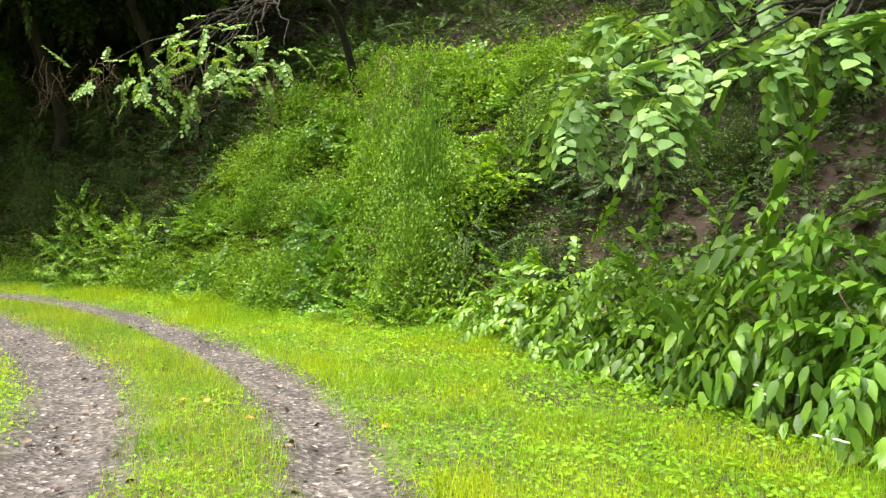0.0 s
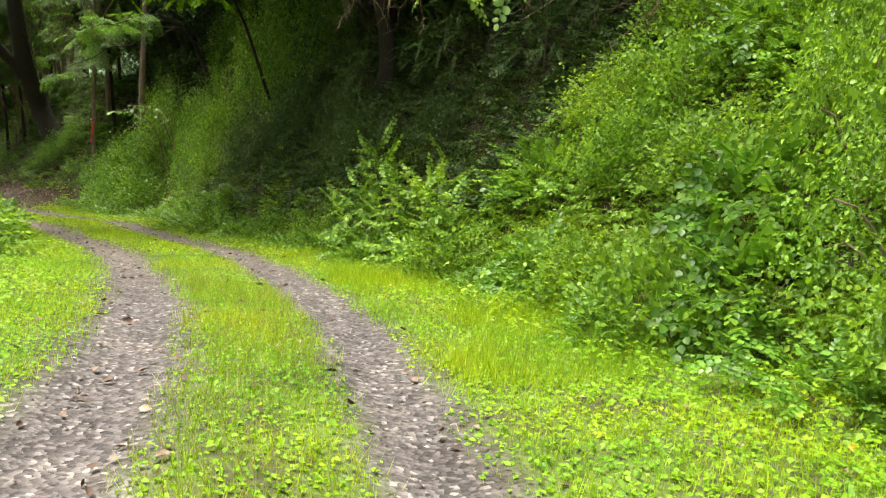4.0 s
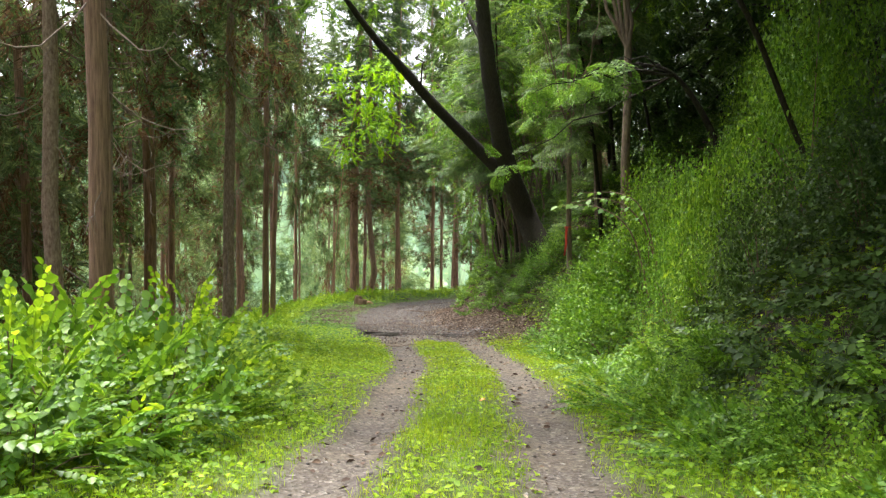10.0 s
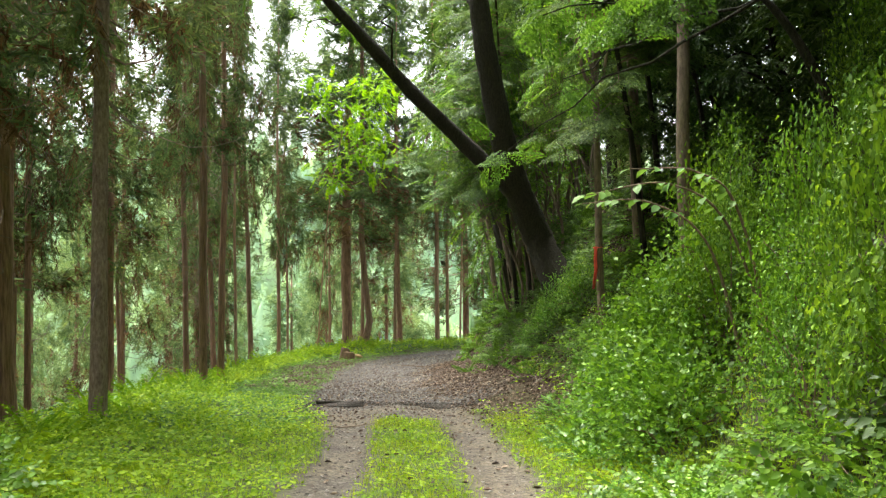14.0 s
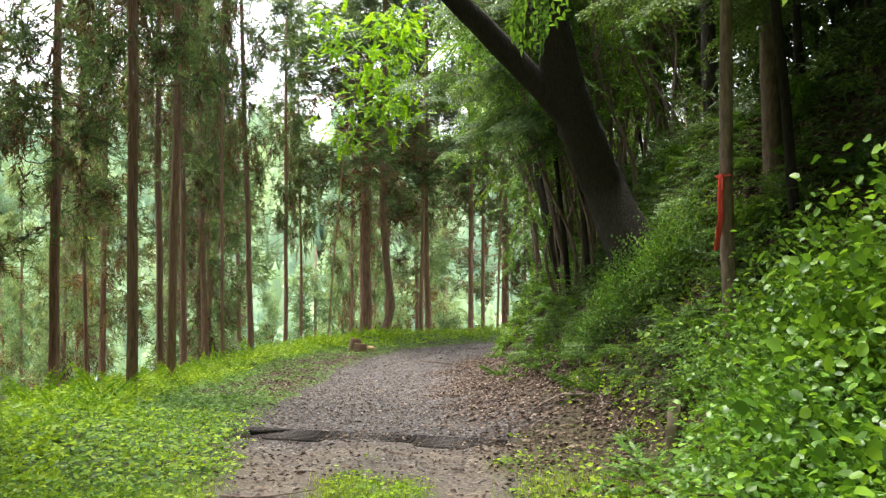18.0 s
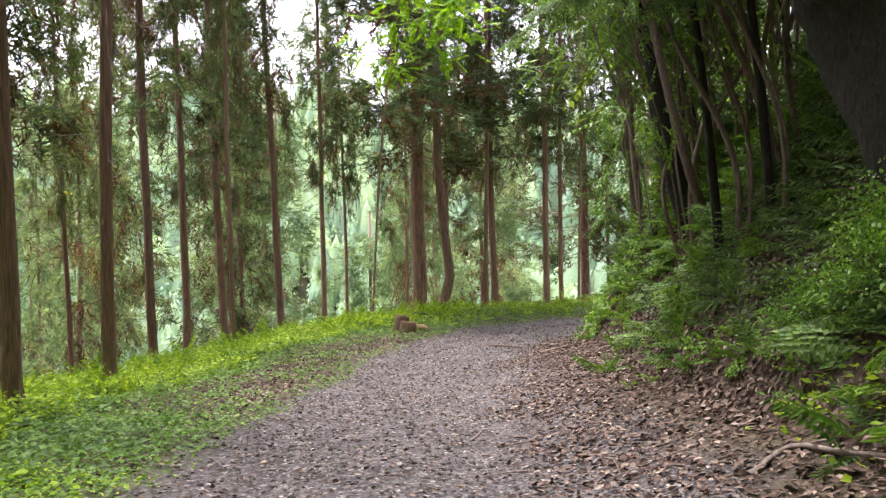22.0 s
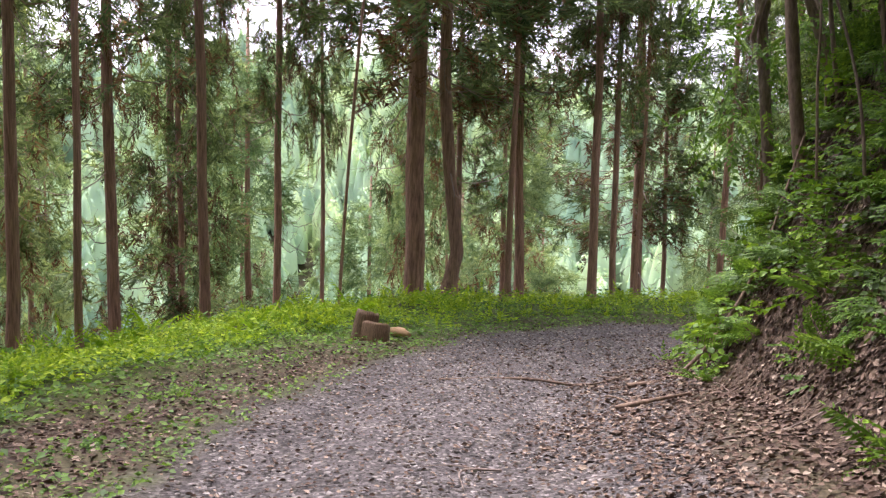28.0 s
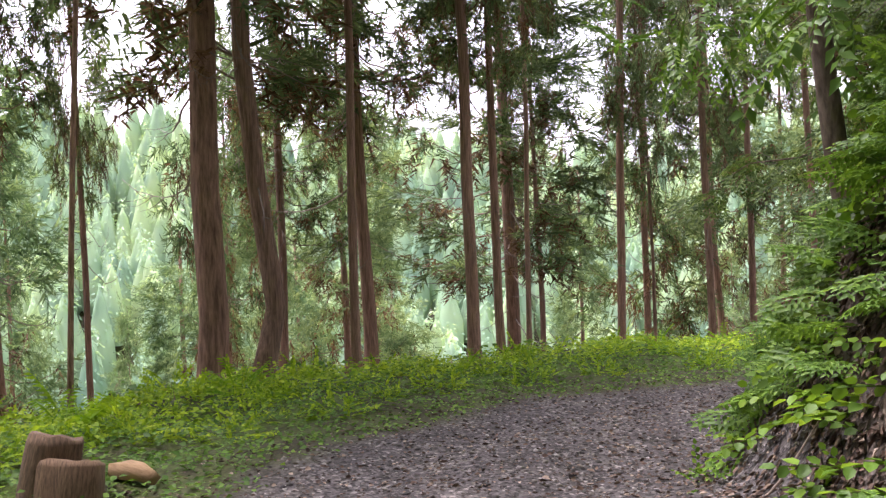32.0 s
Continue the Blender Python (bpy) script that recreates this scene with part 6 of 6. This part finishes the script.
stick("fallen_branch", "thin dead branch propped on the bank", [(-33.6, 7.05, 0.03), (-33.35, 7.3, 0.08), (-33.2, 7.55, 0.14), (-33.0, 7.8, 0.2)], 0.012, 3)
stick("fallen_branch", "straight dead stick leaning on the bank", [(-32.7, 7.35, 0.02), (-32.7, 7.6, 0.12), (-32.75, 7.8, 0.25)], 0.014, 1)
stick("fallen_branch", "short broken branch among fallen leaves", [(-44.3, 3.5, 0.03), (-44.4, 3.8, 0.04), (-44.5, 4.1, 0.05)], 0.028, 1)
stick("fallen_branch", "short dark branch lying over the drain's end", [(-31.95, 3.35, 0.05), (-32.15, 3.6, 0.07), (-32.5, 3.8, 0.05)], 0.028, 0, BARK_DARK)
stick("fallen_branch", "short dead stick on the rut", [(-29.3, 4.3, 0.01), (-29.5, 4.55, 0.02), (-29.6, 4.9, 0.02)], 0.015, 1)
for _ in range(26):
    s, d = arc_at(rng.uniform(-48, -31)), rng.uniform(0.6, 5.0)
    x, y, _z = (float(q) for q in spot(s, d))
    a, L = rng.uniform(0, 6.28), rng.uniform(0.25, 0.8)
    stick("fallen_twig", "small dead twig among fallen leaves", [(x, y, 0.015), (x + 0.5 * L * np.cos(a), y + 0.5 * L * np.sin(a), 0.03), (x + L * np.cos(a + 0.3), y + L * np.sin(a + 0.3), 0.02)], float(rng.uniform(0.006, 0.013)), 1)

mossy = thing("mossy_stump", "small mossy broken stump among the fallen leaves", "stump", at=(-31.0, 7.75, z_of(-31.0, 7.75) - 0.05))
part("wood", rough_block([(0.09, -0.1), (0.08, 0.05), (0.07, 0.2), (0.065, 0.36), (0.06, 0.38), (0.03, 0.38)], plain_mat("mossy_wood", (0.05, 0.055, 0.02), (0.17, 0.13, 0.07), 14, 0.9), "wood", lambda x, y: 1.2 if x < 0 else 0.85), mossy)

# ---- marking tapes ----
def ribbon(points, wide, turn0, turn1):
    P = np.array(points, float)
    a = np.linspace(turn0, turn1, len(P))
    side = np.stack([np.cos(a), np.sin(a), 0 * a], -1) * wide / 2
    thick = np.stack([-np.sin(a), np.cos(a), 0 * a], -1) * 0.0012
    V = np.concatenate([P - side - thick, P + side - thick, P + side + thick, P - side + thick])
    n, F = len(P), []
    for i in range(n - 1):
        for j in range(4):
            k = (j + 1) % 4
            F += [(j * n + i, k * n + i, k * n + i + 1), (j * n + i, k * n + i + 1, j * n + i + 1)]
    return V, np.array(F)


red = thing("marking_tape", "red plastic ribbon tied round a slender trunk", "tape", at=(-30.85, 8.12, -0.62))
part("tie", mesh_of("tie", *tube([(0.068 * np.cos(a), 0.068 * np.sin(a), 0.01 * np.sin(2 * a)) for a in np.linspace(0, 6.4, 20)], [0.006] * 20, 5), RED_TAPE), red)
part("tail", mesh_of("tail", *ribbon([(0.085, -0.03, 0.02), (0.1, -0.04, -0.15), (0.11, -0.035, -0.35), (0.105, -0.055, -0.5), (0.115, -0.07, -0.62)], 0.05, 1.2, 2.2), RED_TAPE), red)
yellow = thing("marking_tape", "yellow plastic tape tied round a cedar", "tape", at=(-45.8, -8.2, -1.36))
part("tie", mesh_of("tie", *tube([(0.135 * np.cos(a), 0.135 * np.sin(a), 0.02 * np.sin(2 * a)) for a in np.linspace(0, 6.4, 20)], [0.035] * 20, 5), YELLOW_TAPE), yellow)
part("tail", mesh_of("tail", *ribbon([(0.13, 0.05, 0.02), (0.2, 0.16, 0.06), (0.22, 0.3, 0.02), (0.2, 0.4, -0.03)], 0.1, 2.5, 1.6), YELLOW_TAPE), yellow)


# ---- flowers and coloured fallen leaves ----
def wildflower(x, y, heads, tall):
    ob = thing("white_wildflower", "small white wildflower cluster on thin green stems", "flower", "wildflowers", at=(x, y, z_of(x, y)))
    for _ in range(heads):
        q = np.array([rng.normal() * 0.06, rng.normal() * 0.06, tall * rng.uniform(0.85, 1.1)])
        stem = part("stem", mesh_of("stem", *tube(bent((0, 0, -0.03), q, (0.02, 0, 0), 4), np.linspace(0.004, 0.002, 4), 4), STEM), ob)
        a = np.linspace(0, 2 * np.pi, 14, endpoint=False)
        ahead = np.stack([np.cos(a), np.sin(a), 0.25 + 0 * a], -1)
        v, f = strew(KITE * [1, 0.8, 1], KITE_F, frames(ahead, np.tile([0, 0, 1.0], (14, 1))), np.tile(q, (14, 1)), np.full(14, 0.035))
        part("petals", mesh_of("petals", v, f, PETAL), stem, "white petals")
    return ob


for x, y, n, h in [(-1.3, 6.6, 6, 0.32), (-1.15, 6.75, 4, 0.3), (-3.5, 7.9, 3, 0.3), (-0.75, 6.0, 3, 0.28), (-2.6, 7.6, 2, 0.22)]:
    wildflower(x, y, n, h)
ORANGE = plain_mat("orange_fallen_leaf", (0.5, 0.16, 0.03), (0.75, 0.35, 0.08), 30, 0.6)
for x, y in [(-4.75, 4.1), (-4.2, 4.0), (-4.9, 4.0), (-5.5, 4.9), (-3.4, 4.6), (-6.6, 8.4), (-6.3, 8.0), (-15.6, 7.0), (-21.0, 7.0), (-15.9, 7.3), (-8.9, 6.4), (-12.4, 4.6), (-13.0, 4.2)]:
    leaf = thing("fallen_leaf", "orange fallen leaf lying on the ground", "leaf", "fallen leaves", at=(x, y, z_of(x, y) + 0.03))
    leaf.rotation_euler = (rng.uniform(-0.3, 0.3), rng.uniform(-0.3, 0.3), rng.uniform(0, 6))
    part("blade", mesh_of("blade", OVAL * 0.075 * [1, 1.2, 1], OVAL_F, ORANGE), leaf)
